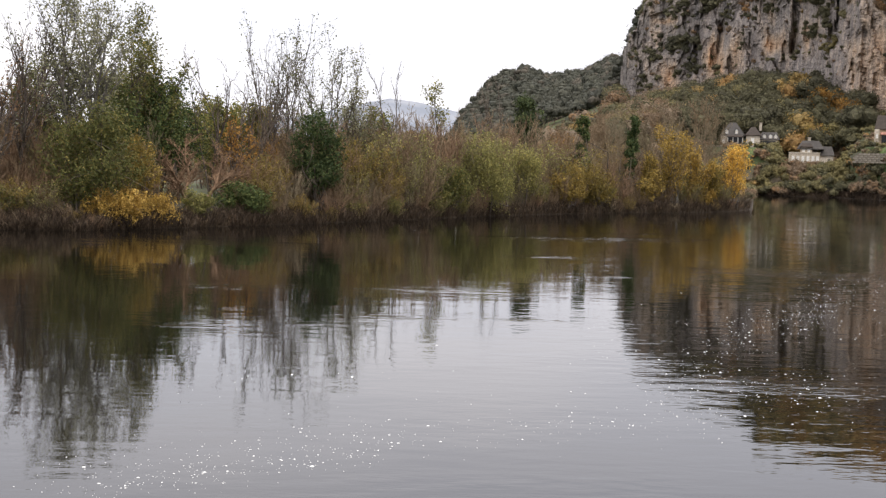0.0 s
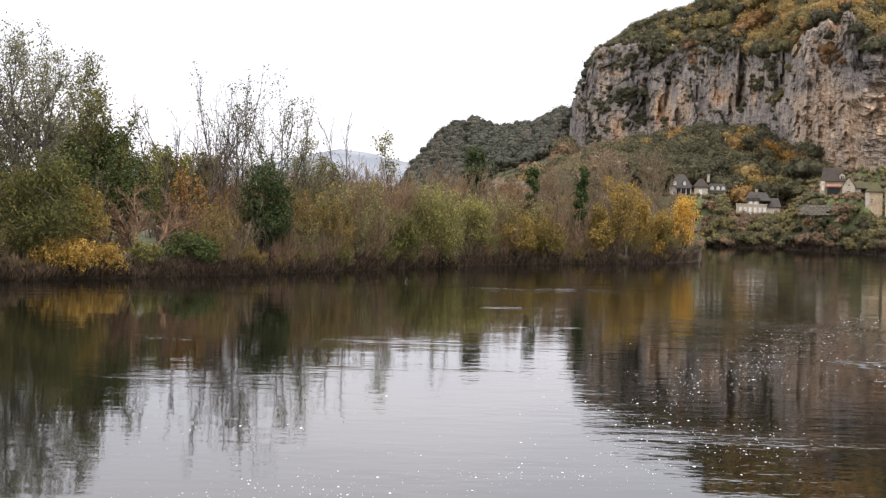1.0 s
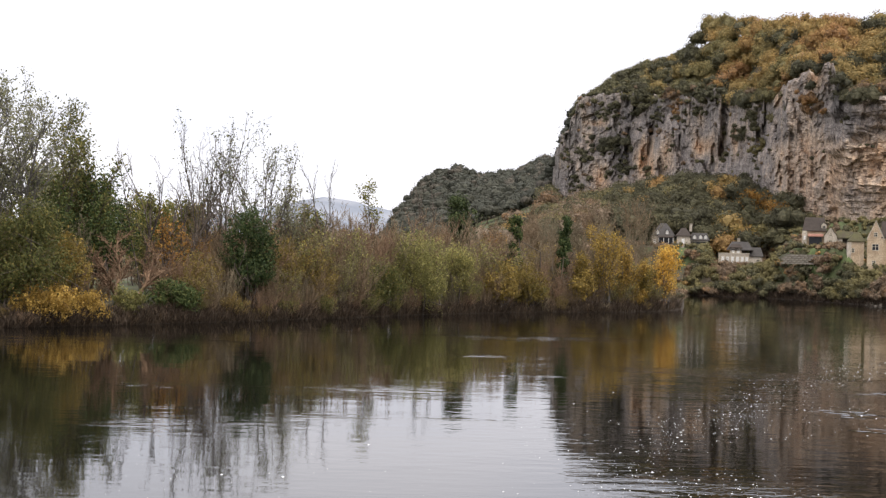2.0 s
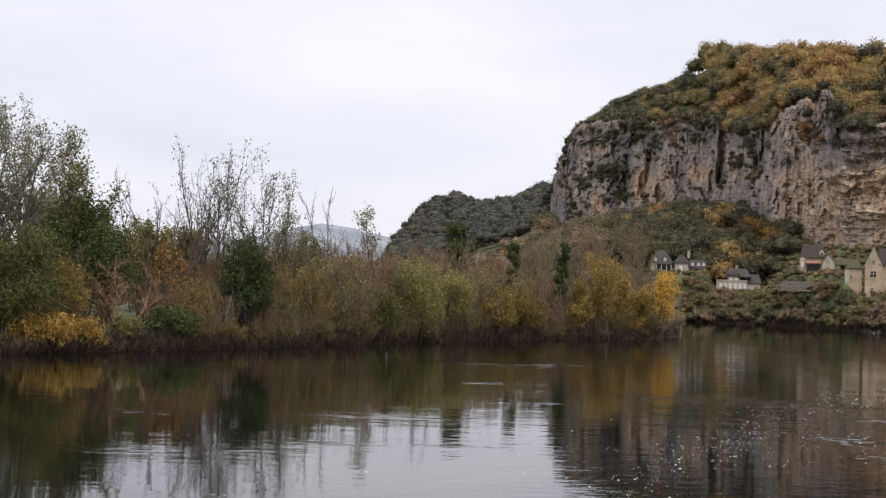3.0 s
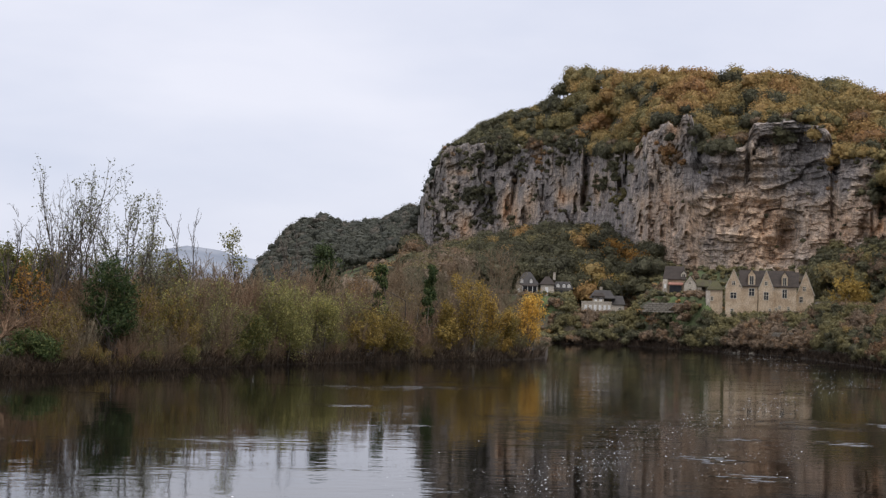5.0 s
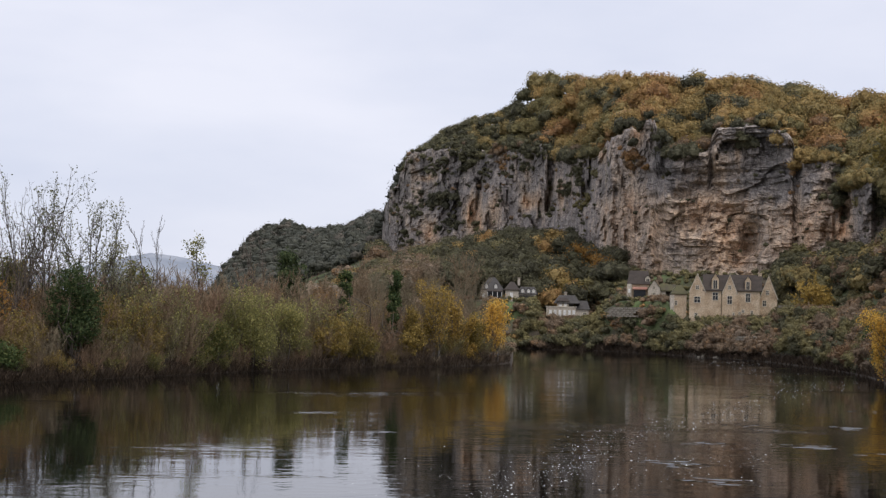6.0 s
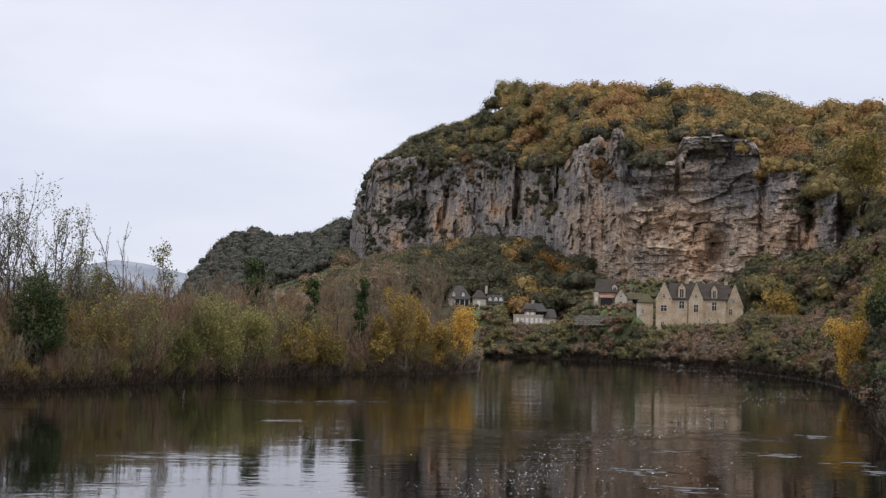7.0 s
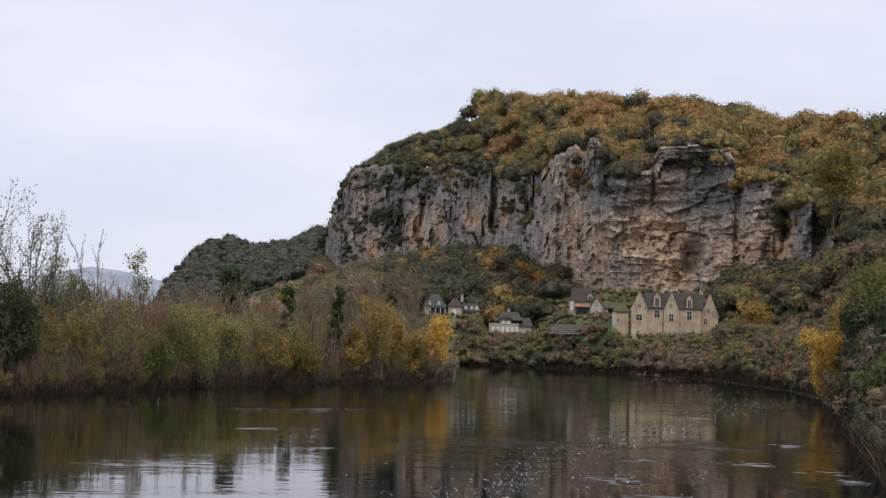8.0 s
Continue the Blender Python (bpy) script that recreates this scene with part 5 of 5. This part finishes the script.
def block(parent, x0, x1, y0, y1, z0, z1, mat, name="wall", label=""):
    bm = bmesh.new()
    cuboid(bm, x0, x1, y0, y1, z0, z1)
    return part(name, bm, mat, parent, label)


def gable(parent, x0, x1, zb, ze, zt, y0, y1, mat, cope=True):
    """A gable wall that faces the river, with a coping of dressed stone."""
    m = (x0 + x1) / 2
    bm = bmesh.new()
    prism(bm, [(x0, zb), (x1, zb), (x1, ze), (m, zt), (x0, ze)], y0, y1)
    g = part("gable", bm, mat, parent)
    if cope:
        bm = bmesh.new()
        prism(bm, [(x0 - 0.2, ze), (x0, ze - 0.1), (m, zt), (x1, ze - 0.1), (x1 + 0.2, ze), (m, zt + 0.28)], y0 - 0.12, y0 + 0.4)
        part("coping", bm, FRAME_STONE, g)
    return g


def long_roof(parent, x0, x1, y0, y1, ze, zt, mat, hip=0.0, name="roof", over=0.35):
    """A pitched roof whose ridge runs along the front; hip: how far its ends lean in."""
    bm = bmesh.new()
    m, x0, x1, y0, y1 = (y0 + y1) / 2, x0 - over, x1 + over, y0 - over, y1 + over
    t = 0.22
    lo = [bm.verts.new(p) for p in ((x0, y0, ze), (x1, y0, ze), (x1, y1, ze), (x0, y1, ze))]
    up = [bm.verts.new(p) for p in ((x0, y0, ze + t), (x1, y0, ze + t), (x1, y1, ze + t), (x0, y1, ze + t))]
    r0, r1 = bm.verts.new((x0 + hip, m, zt)), bm.verts.new((x1 - hip, m, zt))
    bm.faces.new(lo[::-1])
    for k in range(4):
        bm.faces.new((lo[k], lo[(k + 1) % 4], up[(k + 1) % 4], up[k]))
    bm.faces.new((up[0], up[1], r1, r0))
    bm.faces.new((up[2], up[3], r0, r1))
    bm.faces.new((up[1], up[2], r1))
    bm.faces.new((up[3], up[0], r0))
    return part(name, bm, mat, parent)


def cross_roof(parent, x0, x1, y0, y1, ze, zt, mat, name="roof", over=0.15):
    """A pitched roof whose ridge runs away from the river."""
    m = (x0 + x1) / 2
    bm = bmesh.new()
    prism(bm, [(x0 - over, ze - 0.1), (m, zt), (x1 + over, ze - 0.1), (x1 + over, ze + 0.12), (m, zt + 0.22), (x0 - over, ze + 0.12)], y0, y1)
    return part(name, bm, mat, parent)


def window(parent, x, z, w, h, y, pane=None, bars=1, transom=True, surround=0.16, name="window"):
    """A window: stone surround that stands proud, recessed pane and its bars."""
    bm = bmesh.new()
    s = surround
    for a, b, c, d in ((x - w / 2 - s, x - w / 2, z - s, z + h + s), (x + w / 2, x + w / 2 + s, z - s, z + h + s), (x - w / 2, x + w / 2, z + h, z + h + s), (x - w / 2, x + w / 2, z - s, z)):
        cuboid(bm, a, b, y - 0.09, y + 0.05, c, d)
    ob = part(name, bm, FRAME_STONE, parent)
    bm = bmesh.new()
    cuboid(bm, x - w / 2, x + w / 2, y - 0.03, y + 0.04, z, z + h)
    part("pane", bm, pane or GLASS, ob)
    bm = bmesh.new()
    for k in range(bars):
        q = x - w / 2 + w * (k + 1) / (bars + 1)
        cuboid(bm, q - 0.05, q + 0.05, y - 0.07, y - 0.034, z, z + h)
    if transom:
        cuboid(bm, x - w / 2, x + w / 2, y - 0.072, y - 0.036, z + h * 0.6 - 0.05, z + h * 0.6 + 0.05)
    part("glazing_bar", bm, WHITE if pane is WHITE else FRAME_STONE, ob)
    return ob


def dormer(parent, x, z, w, h, y0, y1, mat, roof, pane=None):
    """A roof dormer with its own small gable and window."""
    bm = bmesh.new()
    prism(bm, [(x - w / 2, z), (x + w / 2, z), (x + w / 2, z + h * 0.68), (x, z + h), (x - w / 2, z + h * 0.68)], y0, y1)
    d = part("dormer", bm, mat, parent)
    cross_roof(d, x - w / 2, x + w / 2, y0 - 0.1, y1, z + h * 0.68, z + h, roof, "dormer_roof", 0.12)
    window(d, x, z + h * 0.14, w * 0.5, h * 0.48, y0, pane, 1, False, 0.1)
    return d


def chimney(parent, x, y, z0, z1, w=0.9, mat=None):
    bm = bmesh.new()
    cuboid(bm, x - w / 2, x + w / 2, y - 0.35, y + 0.35, z0, z1)
    cuboid(bm, x - w / 2 - 0.1, x + w / 2 + 0.1, y - 0.45, y + 0.45, z1, z1 + 0.18)
    return part("chimney", bm, mat or STONE_WARM, parent)


def site(name, az, r, z, label, category="house", turn=0.0):
    ob = new(name)
    ob.location, ob.rotation_euler = polar(az, r, z), (0, 0, radians(turn - az))
    ob.scale = (0.95, 0.95, 0.95)
    return tagged(ob, label, category)


# -- the manor under the rock: origin below the joint of its two halves --
M = site("manor_house", 19.07, 395, 8.6, "warm limestone manor with steep gables under the cliff")
block(M, -4.3, 0.0, 0.0, 8, -3, 8.1, STONE_WARM)
block(M, 0.1, 10.1, 0.25, 8, -3, 8.1, STONE_WARM)
long_roof(M, -4.6, 0.0, 0.0, 8, 8.1, 12.6, ROOF_BROWN, 0.0)
long_roof(M, 0.1, 10.4, 0.25, 8, 8.1, 12.6, ROOF_BROWN, 0.0)
g1 = gable(M, -8.4, -4.2, -3, 7.7, 12.5, -0.3, 3.5, STONE_WARM)
cross_roof(M, -8.4, -4.2, 0.2, 7.0, 7.6, 12.2, ROOF_BROWN)
g2 = gable(M, 0.3, 4.2, -3, 7.3, 12.4, -0.35, 3.5, STONE_WARM)
cross_roof(M, 0.3, 4.2, 0.2, 7.0, 7.2, 12.1, ROOF_BROWN)
g3 = gable(M, 10.2, 14.8, -1, 6.2, 12.3, 3.0, 5.0, STONE_WARM)
for x, z, w, h, y in ((-6.3, 8.5, 0.7, 0.9, -0.3), (-6.3, 4.9, 1.5, 1.5, -0.3), (-6.6, 1.2, 0.7, 0.8, -0.3), (-6.0, 0.0, 0.6, 0.7, -0.3), (2.2, 8.6, 0.6, 0.9, -0.35), (2.25, 4.7, 1.1, 2.0, -0.35), (1.7, 0.2, 0.8, 1.3, -0.35), (3.3, 1.7, 0.4, 0.6, -0.35)):
    window(M, x, z, w, h, y)
for x, z, w, h in ((-1.55, 5.7, 1.3, 1.9), (7.05, 5.3, 1.1, 2.2), (5.8, 2.5, 0.5, 0.6), (8.1, 2.2, 0.5, 0.7), (5.3, -0.4, 0.9, 1.4), (4.9, 2.0, 0.4, 0.5), (8.6, 0.9, 0.4, 0.6)):
    window(M, x, z, w, h, 0.0 if x < 0 else 0.25)
dormer(M, -1.6, 8.0, 1.9, 4.7, -0.05, 3.5, STONE_WARM, ROOF_BROWN)
dormer(M, 7.0, 8.0, 1.6, 4.2, 0.2, 3.5, STONE_WARM, ROOF_BROWN)
window(M, 12.2, 7.4, 0.6, 1.0, 3.0)
window(M, 11.4, 4.3, 0.8, 1.4, 3.0)
chimney(M, -0.2, 4.2, 11.2, 13.4)
chimney(M, 10.2, 4.2, 11.0, 13.0)
T = site("tower_house", 17.55, 396, 8.4, "low stone tower with a mossy tiled roof", turn=6)
block(T, -1.7, 1.9, 0, 5, -3, 7.2, STONE_WARM)
long_roof(T, -1.7, 1.9, 0, 5, 7.2, 9.8, ROOF_MOSS, 1.5)
window(T, -0.9, 4.4, 0.5, 1.0, 0)
block(T, -2.4, -1.4, -0.4, 2.0, -3, 7.0, STONE_PALE, "buttress")
# -- the cottages beside it --
C = site("cottage", 16.05, 416, 14.0, "stone cottage with a steep brown roof and veranda")
block(C, -3.0, 3.0, 0, 6, -2, 4.2, STONE_WARM)
long_roof(C, -3.0, 3.0, 0, 6, 4.2, 8.2, ROOF_BROWN, 0.7)
block(C, -3.3, -2.0, -0.5, 1.0, -3, 4.3, STONE_PALE, "corner_tower")
# no real opening: a dark block shows the veranda's shaded inside
block(C, -1.4, 2.0, -0.12, 0.2, 0.2, 2.6, GLASS, "veranda_shade_block")
long_roof(C, -1.6, 2.3, -1.2, 0.3, 2.7, 3.5, plain_surface("faded_red_tiles", [(0.3, (0.26, 0.12, 0.085)), (0.7, (0.36, 0.19, 0.14))], 0.6, 4, 0.9), 0, "veranda_roof", 0.1)
dormer(C, 2.5, 4.2, 1.5, 2.6, 0.3, 3, STONE_PALE, ROOF_BROWN)
window(C, -2.65, 1.8, 0.5, 1.1, -0.5, WHITE)
D = site("cottage", 16.62, 412, 13.8, "small pale cottage with its gable to the river")
gable(D, -1.7, 1.7, -2, 3.2, 5.6, 0, 5, STONE_PALE, False)
cross_roof(D, -1.7, 1.7, -0.15, 5, 3.2, 5.65, ROOF_MOSS)
window(D, 0, 0.9, 0.7, 1.0, 0)
window(D, 0.0, 3.2, 0.5, 0.7, 0)
block(D, 1.7, 3.2, 0.8, 5, -2, 2.6, STONE_PALE)
long_roof(D, 1.7, 6.0, 0.8, 5.5, 2.6, 4.6, ROOF_MOSS, 0.4)
# dark timber slab closes the cart bay, standing for the shade within
block(D, 3.3, 5.8, 2.2, 2.5, -1, 2.5, TIMBER, "cart_bay_shade_slab")
window(D, 2.5, 0.4, 0.6, 0.9, 0.8)
# -- the white villa --
V = site("villa", 13.2, 440, 8.2, "pale villa with tall white windows and slate mansard roof")
block(V, -4.6, 4.4, 0, 7, -2, 3.5, STONE_PALE)
block(V, -4.75, 4.55, -0.15, 7.1, 3.5, 3.72, FRAME_STONE, "cornice")
block(V, -1.3, 2.1, 0.5, 5, 3.5, 5.2, STONE_PALE, "attic_wall")
long_roof(V, -2.0, 5.2, 0.55, 6.5, 4.6, 7.2, ROOF_SLATE, 1.6)
long_roof(V, -1.4, 2.2, 0.3, 2.6, 5.2, 6.4, ROOF_BROWN, 0.7, "dormer_roof", 0.15)
block(V, 4.4, 8.2, 1.0, 6, -2, 2.8, STONE_PALE)
long_roof(V, 4.4, 8.2, 1.0, 6, 2.8, 5.6, ROOF_SLATE, 0.8)
for x in (-3.3, -1.9, -0.45, 1.0, 2.4, 3.7):
    window(V, x, 0.35, 0.8, 2.3, 0, WHITE, 1, True, 0.14, "french_window")
for x in (-0.35, 1.15):
    window(V, x, 3.75, 0.75, 1.2, 0.5, WHITE, 1, True, 0.12)
window(V, 7.0, 0.7, 0.8, 1.2, 1.0)
chimney(V, 1.2, 4.0, 6.6, 8.0, 0.8, STONE_PALE)
# -- the two joined houses higher up --
A = site("house", 10.6, 446, 13.2, "cream house with a tall hipped slate roof and porch")
block(A, -3.5, 3.2, 0, 8, -2, 3.0, STONE_PALE)
long_roof(A, -3.3, 3.2, 0.2, 8, 3.0, 7.0, ROOF_SLATE, 2.6)
# solid dark block stands in for the shade under the porch
block(A, -1.4, 2.9, -0.14, 0.3, 0.0, 2.5, GLASS, "porch_shade_block")
long_roof(A, -1.5, 3.0, -1.3, 0.4, 2.5, 3.2, ROOF_BROWN, 0, "porch_roof", 0.1)
for x in (-1.4, 0.1, 1.6, 2.9):
    block(A, x - 0.08, x + 0.08, -1.25, -1.05, -0.3, 2.5, WHITE, "porch_post")
window(A, -2.7, 0.8, 0.6, 1.1, 0, WHITE)
for x in (-1.8, 1.1):
    dormer(A, x, 3.3, 0.9, 1.7, 0.3, 2.5, WHITE, ROOF_SLATE, WHITE)
B = site("house", 11.35, 444, 12.9, "cream house with hipped roof and white terrace wall")
block(B, -2.1, 1.9, 0, 6, -2, 3.4, STONE_PALE)
long_roof(B, -2.1, 1.9, 0, 6, 3.4, 6.0, ROOF_BROWN, 1.7)
window(B, -0.2, 1.2, 0.9, 1.5, 0, WHITE)
block(B, 1.9, 7.2, 1.5, 6, -2, 2.2, STONE_PALE)
long_roof(B, 1.9, 7.4, 1.5, 6, 2.2, 4.6, ROOF_SLATE, 0.9)
for x in (3.2, 5.0, 6.5):
    dormer(B, x, 2.5, 1.0, 1.5, 1.6, 3.5, WHITE, ROOF_SLATE, WHITE)
# again a dark block in place of the porch's shade
block(B, 2.2, 6.6, 1.38, 1.7, -0.2, 1.9, GLASS, "porch_shade_block")
block(B, -1.0, 6.8, -1.6, -1.2, -2.5, 0.6, STONE_PALE, "terrace_wall", "whitewashed terrace wall")
chimney(B, 2.0, 4.0, 5.0, 7.2, 0.8, STONE_PALE)


# ---- garden walls, a ruin and fallen rocks ----
def wall_run(name, az0, az1, r0, r1, z, h, label, seed):
    """A dry stone wall: courses of single stones with open joints."""
    rng = np.random.RandomState(seed)
    p, q = polar(az0, r0, z), polar(az1, r1, z)
    n = max(2, int((q - p).length / 1.1))
    ob = new(name)
    ob.location = p
    d = (q - p) / n
    ang = math.atan2(d.y, d.x)
    shapes = []
    for s in range(4):
        bm = bmesh.new()
        cuboid(bm, -0.54, 0.54, -0.3, 0.3, 0, 0.48)
        for v in bm.verts:
            v.co += Vector(rng.uniform(-0.06, 0.06, 3))
        me = bpy.data.meshes.new("stone")
        bm.to_mesh(me)
        bm.free()
        me.materials.append(STONE_GREY)
        shapes.append(me)
    for c in range(max(1, int(h / 0.5))):
        for k in range(n):
            if c > 0 and rng.rand() < 0.06 * c:
                continue
            st = new("stone", shapes[rng.randint(4)])
            st.parent = ob
            st.location = d * (k + 0.5 + 0.45 * (c % 2)) + Vector((0, 0, c * 0.5 - 0.2))
            st.rotation_euler = (0, rng.uniform(-0.04, 0.04), ang + rng.uniform(-0.06, 0.06))
    return tagged(ob, label, "wall")


wall_run("garden_wall", 12.0, 13.9, 432, 430, 5.6, 2.0, "grey stone retaining wall below the villa", 1)
wall_run("garden_wall", 14.9, 16.9, 408, 402, 9.4, 2.5, "grey stone retaining wall below the cottages", 2)
wall_run("garden_wall", 21.1, 23.0, 380, 366, 11.0, 2.0, "ruined stone wall beside the manor", 3)
wall_run("garden_wall", 19.6, 20.3, 360, 357, 4.6, 1.0, "low pale stone wall on the bank", 4)


def boulders(name, label, az0, az1, n, seed, back):
    rng = np.random.RandomState(seed)
    for k in range(n):
        bm = bmesh.new()
        bmesh.ops.create_icosphere(bm, subdivisions=2, radius=1.0)
        off = rng.rand(3) * 20
        for v in bm.verts:
            v.co *= 0.75 + 0.5 * noise.noise(v.co * 1.3 + Vector(off))
            v.co.z *= 0.7
        me = bpy.data.meshes.new(name)
        bm.to_mesh(me)
        bm.free()
        me.materials.append(STONE_GREY)
        ob = new(name, me)
        az = rng.uniform(az0, az1)
        r = float(shore(az)) + rng.uniform(*back)
        ob.location = polar(az, r, max(ground_z(az, r), 0))
        s = rng.uniform(0.3, 0.9)
        ob.scale, ob.rotation_euler = (s, s * 1.2, s), (0, 0, rng.uniform(0, 6))
        tagged(ob, label, "rock", "rocks at the waterline")


boulders("boulder", "grey fallen boulder at the water's edge", 17.9, 19.0, 14, 5, (-0.4, 1.5))
boulders("boulder", "dark wet boulder at the water's edge", 25.0, 25.5, 7, 6, (-2.0, 1.0))


# ---- foam on the water ----
def foam():
    m, n, l, bs = material("foam")
    no = noise_node(n, l, 3.0, 3)
    r = ramp(n, [(0.3, (0.62, 0.63, 0.62)), (0.7, (0.82, 0.83, 0.82))])
    l.new(no.outputs["Fac"], r.inputs[0])
    l.new(r.outputs[0], bs.inputs["Base Color"])
    bs.inputs["Roughness"].default_value = 0.7
    rng = np.random.RandomState(31)
    pts = []
    # drift lines of flecks: bearing and distance at start and end, number, spread
    for a0, r0, a1, r1, count, wide in ((-15, 43, 11, 57, 420, 2.0), (-14, 42, -2, 48, 200, 1.2), (8, 62, 15, 108, 420, 5.0), (9.5, 64, 15.5, 64, 260, 4.0), (10, 82, 14.5, 100, 240, 6.0), (-10, 60, 5, 62, 60, 6.0), (13, 100, 19, 150, 460, 8.0), (15, 90, 21, 110, 260, 8.0), (19, 150, 23.5, 240, 420, 9.0), (19, 350, 21.5, 230, 260, 9.0), (5, 70, 9, 90, 50, 6.0)):
        u = rng.rand(count)
        az, rr = a0 + (a1 - a0) * u, r0 + (r1 - r0) * u + rng.normal(0, wide, count)
        az = az + rng.normal(0, 0.5, count)
        pts.append(np.stack([rr * np.sin(np.radians(az)), rr * np.cos(np.radians(az)), np.full(count, 0.012), rng.gamma(1.2, 0.015, count) * (0.6 + rr / 220)], 1))
    p = np.concatenate(pts)
    vs, fs = [], []
    for k in range(len(p)):
        s = min(max(p[k, 3], 0.012), 0.085)
        a = rng.rand() * 6.28
        ring = [(p[k, 0] + s * rng.uniform(0.6, 1.3) * math.cos(a + q * math.pi / 3), p[k, 1] + s * rng.uniform(0.6, 1.3) * math.sin(a + q * math.pi / 3), 0.004) for q in range(6)]
        b = len(vs)
        vs += ring + [(p[k, 0], p[k, 1], 0.012 + s * 0.25)]
        fs += [(b + q, b + (q + 1) % 6, b + 6) for q in range(6)]
    put("foam", mesh_of("foam", vs, fs, True), m, None, "white foam flecks drifting on the river", "foam", "stuff")


foam()


# ---- riffles: short standing waves over shallows ----
def riffles():
    spots = ((20.5, 138, 3.2), (17.4, 101, 2.2), (18.9, 91, 1.6), (20.3, 188, 2.6), (21.1, 227, 3.0), (20.7, 302, 3.4), (19.3, 350, 3.6), (22.98, 139, 2.0), (26.0, 107, 1.4), (24.6, 166, 2.2), (25.1, 112, 1.8), (4.06, 141, 1.2), (6.39, 120, 1.2), (2.62, 101, 0.9), (22.2, 205, 2.2), (23.6, 140, 2.0), (18.6, 118, 1.6), (22.4, 118, 1.8))
    rng = np.random.RandomState(61)
    vs, fs, start = [], [], 0
    for az, r, half in spots:
        nu, nv = 44, 84
        half = half * 1.5
        deep = half * (1.2 if az > 12 else 0.4)
        X, Y = np.meshgrid(np.linspace(-half, half, nu), np.linspace(-deep, deep, nv), indexing="ij")
        k = rng.rand() * 50
        fade = np.clip(1 - (X / half) ** 2 - (Y / deep) ** 2, 0, 1) ** 0.7 * np.clip(5.0 * fbm(X * 0.6 + k, Y * 1.6, 3, 5) - 2.5, 0, 1) * (1.0 if az > 12 else 0.6)
        Z = 0.036 * fade * (0.5 + 0.5 * np.sin(Y * 4.6 + 3.0 * fbm(X * 0.7, Y * 0.7 + k, 2, 7) * 2)) - 0.006 * (fade < 0.02)
        c, s = math.cos(radians(-az)), math.sin(radians(-az))
        o = polar(az, r)
        vs.append(np.stack([o.x + X * c - Y * s, o.y + X * s + Y * c, Z + 0.003], 2).reshape(-1, 3))
        fs.append(grid_faces(nu, nv) + start)
        start += nu * nv
    put("riffle", mesh_of("riffle", np.concatenate(vs), np.concatenate(fs), True), WATER, None, "short bright ripples where the current runs shallow", "water", "stuff")


riffles()
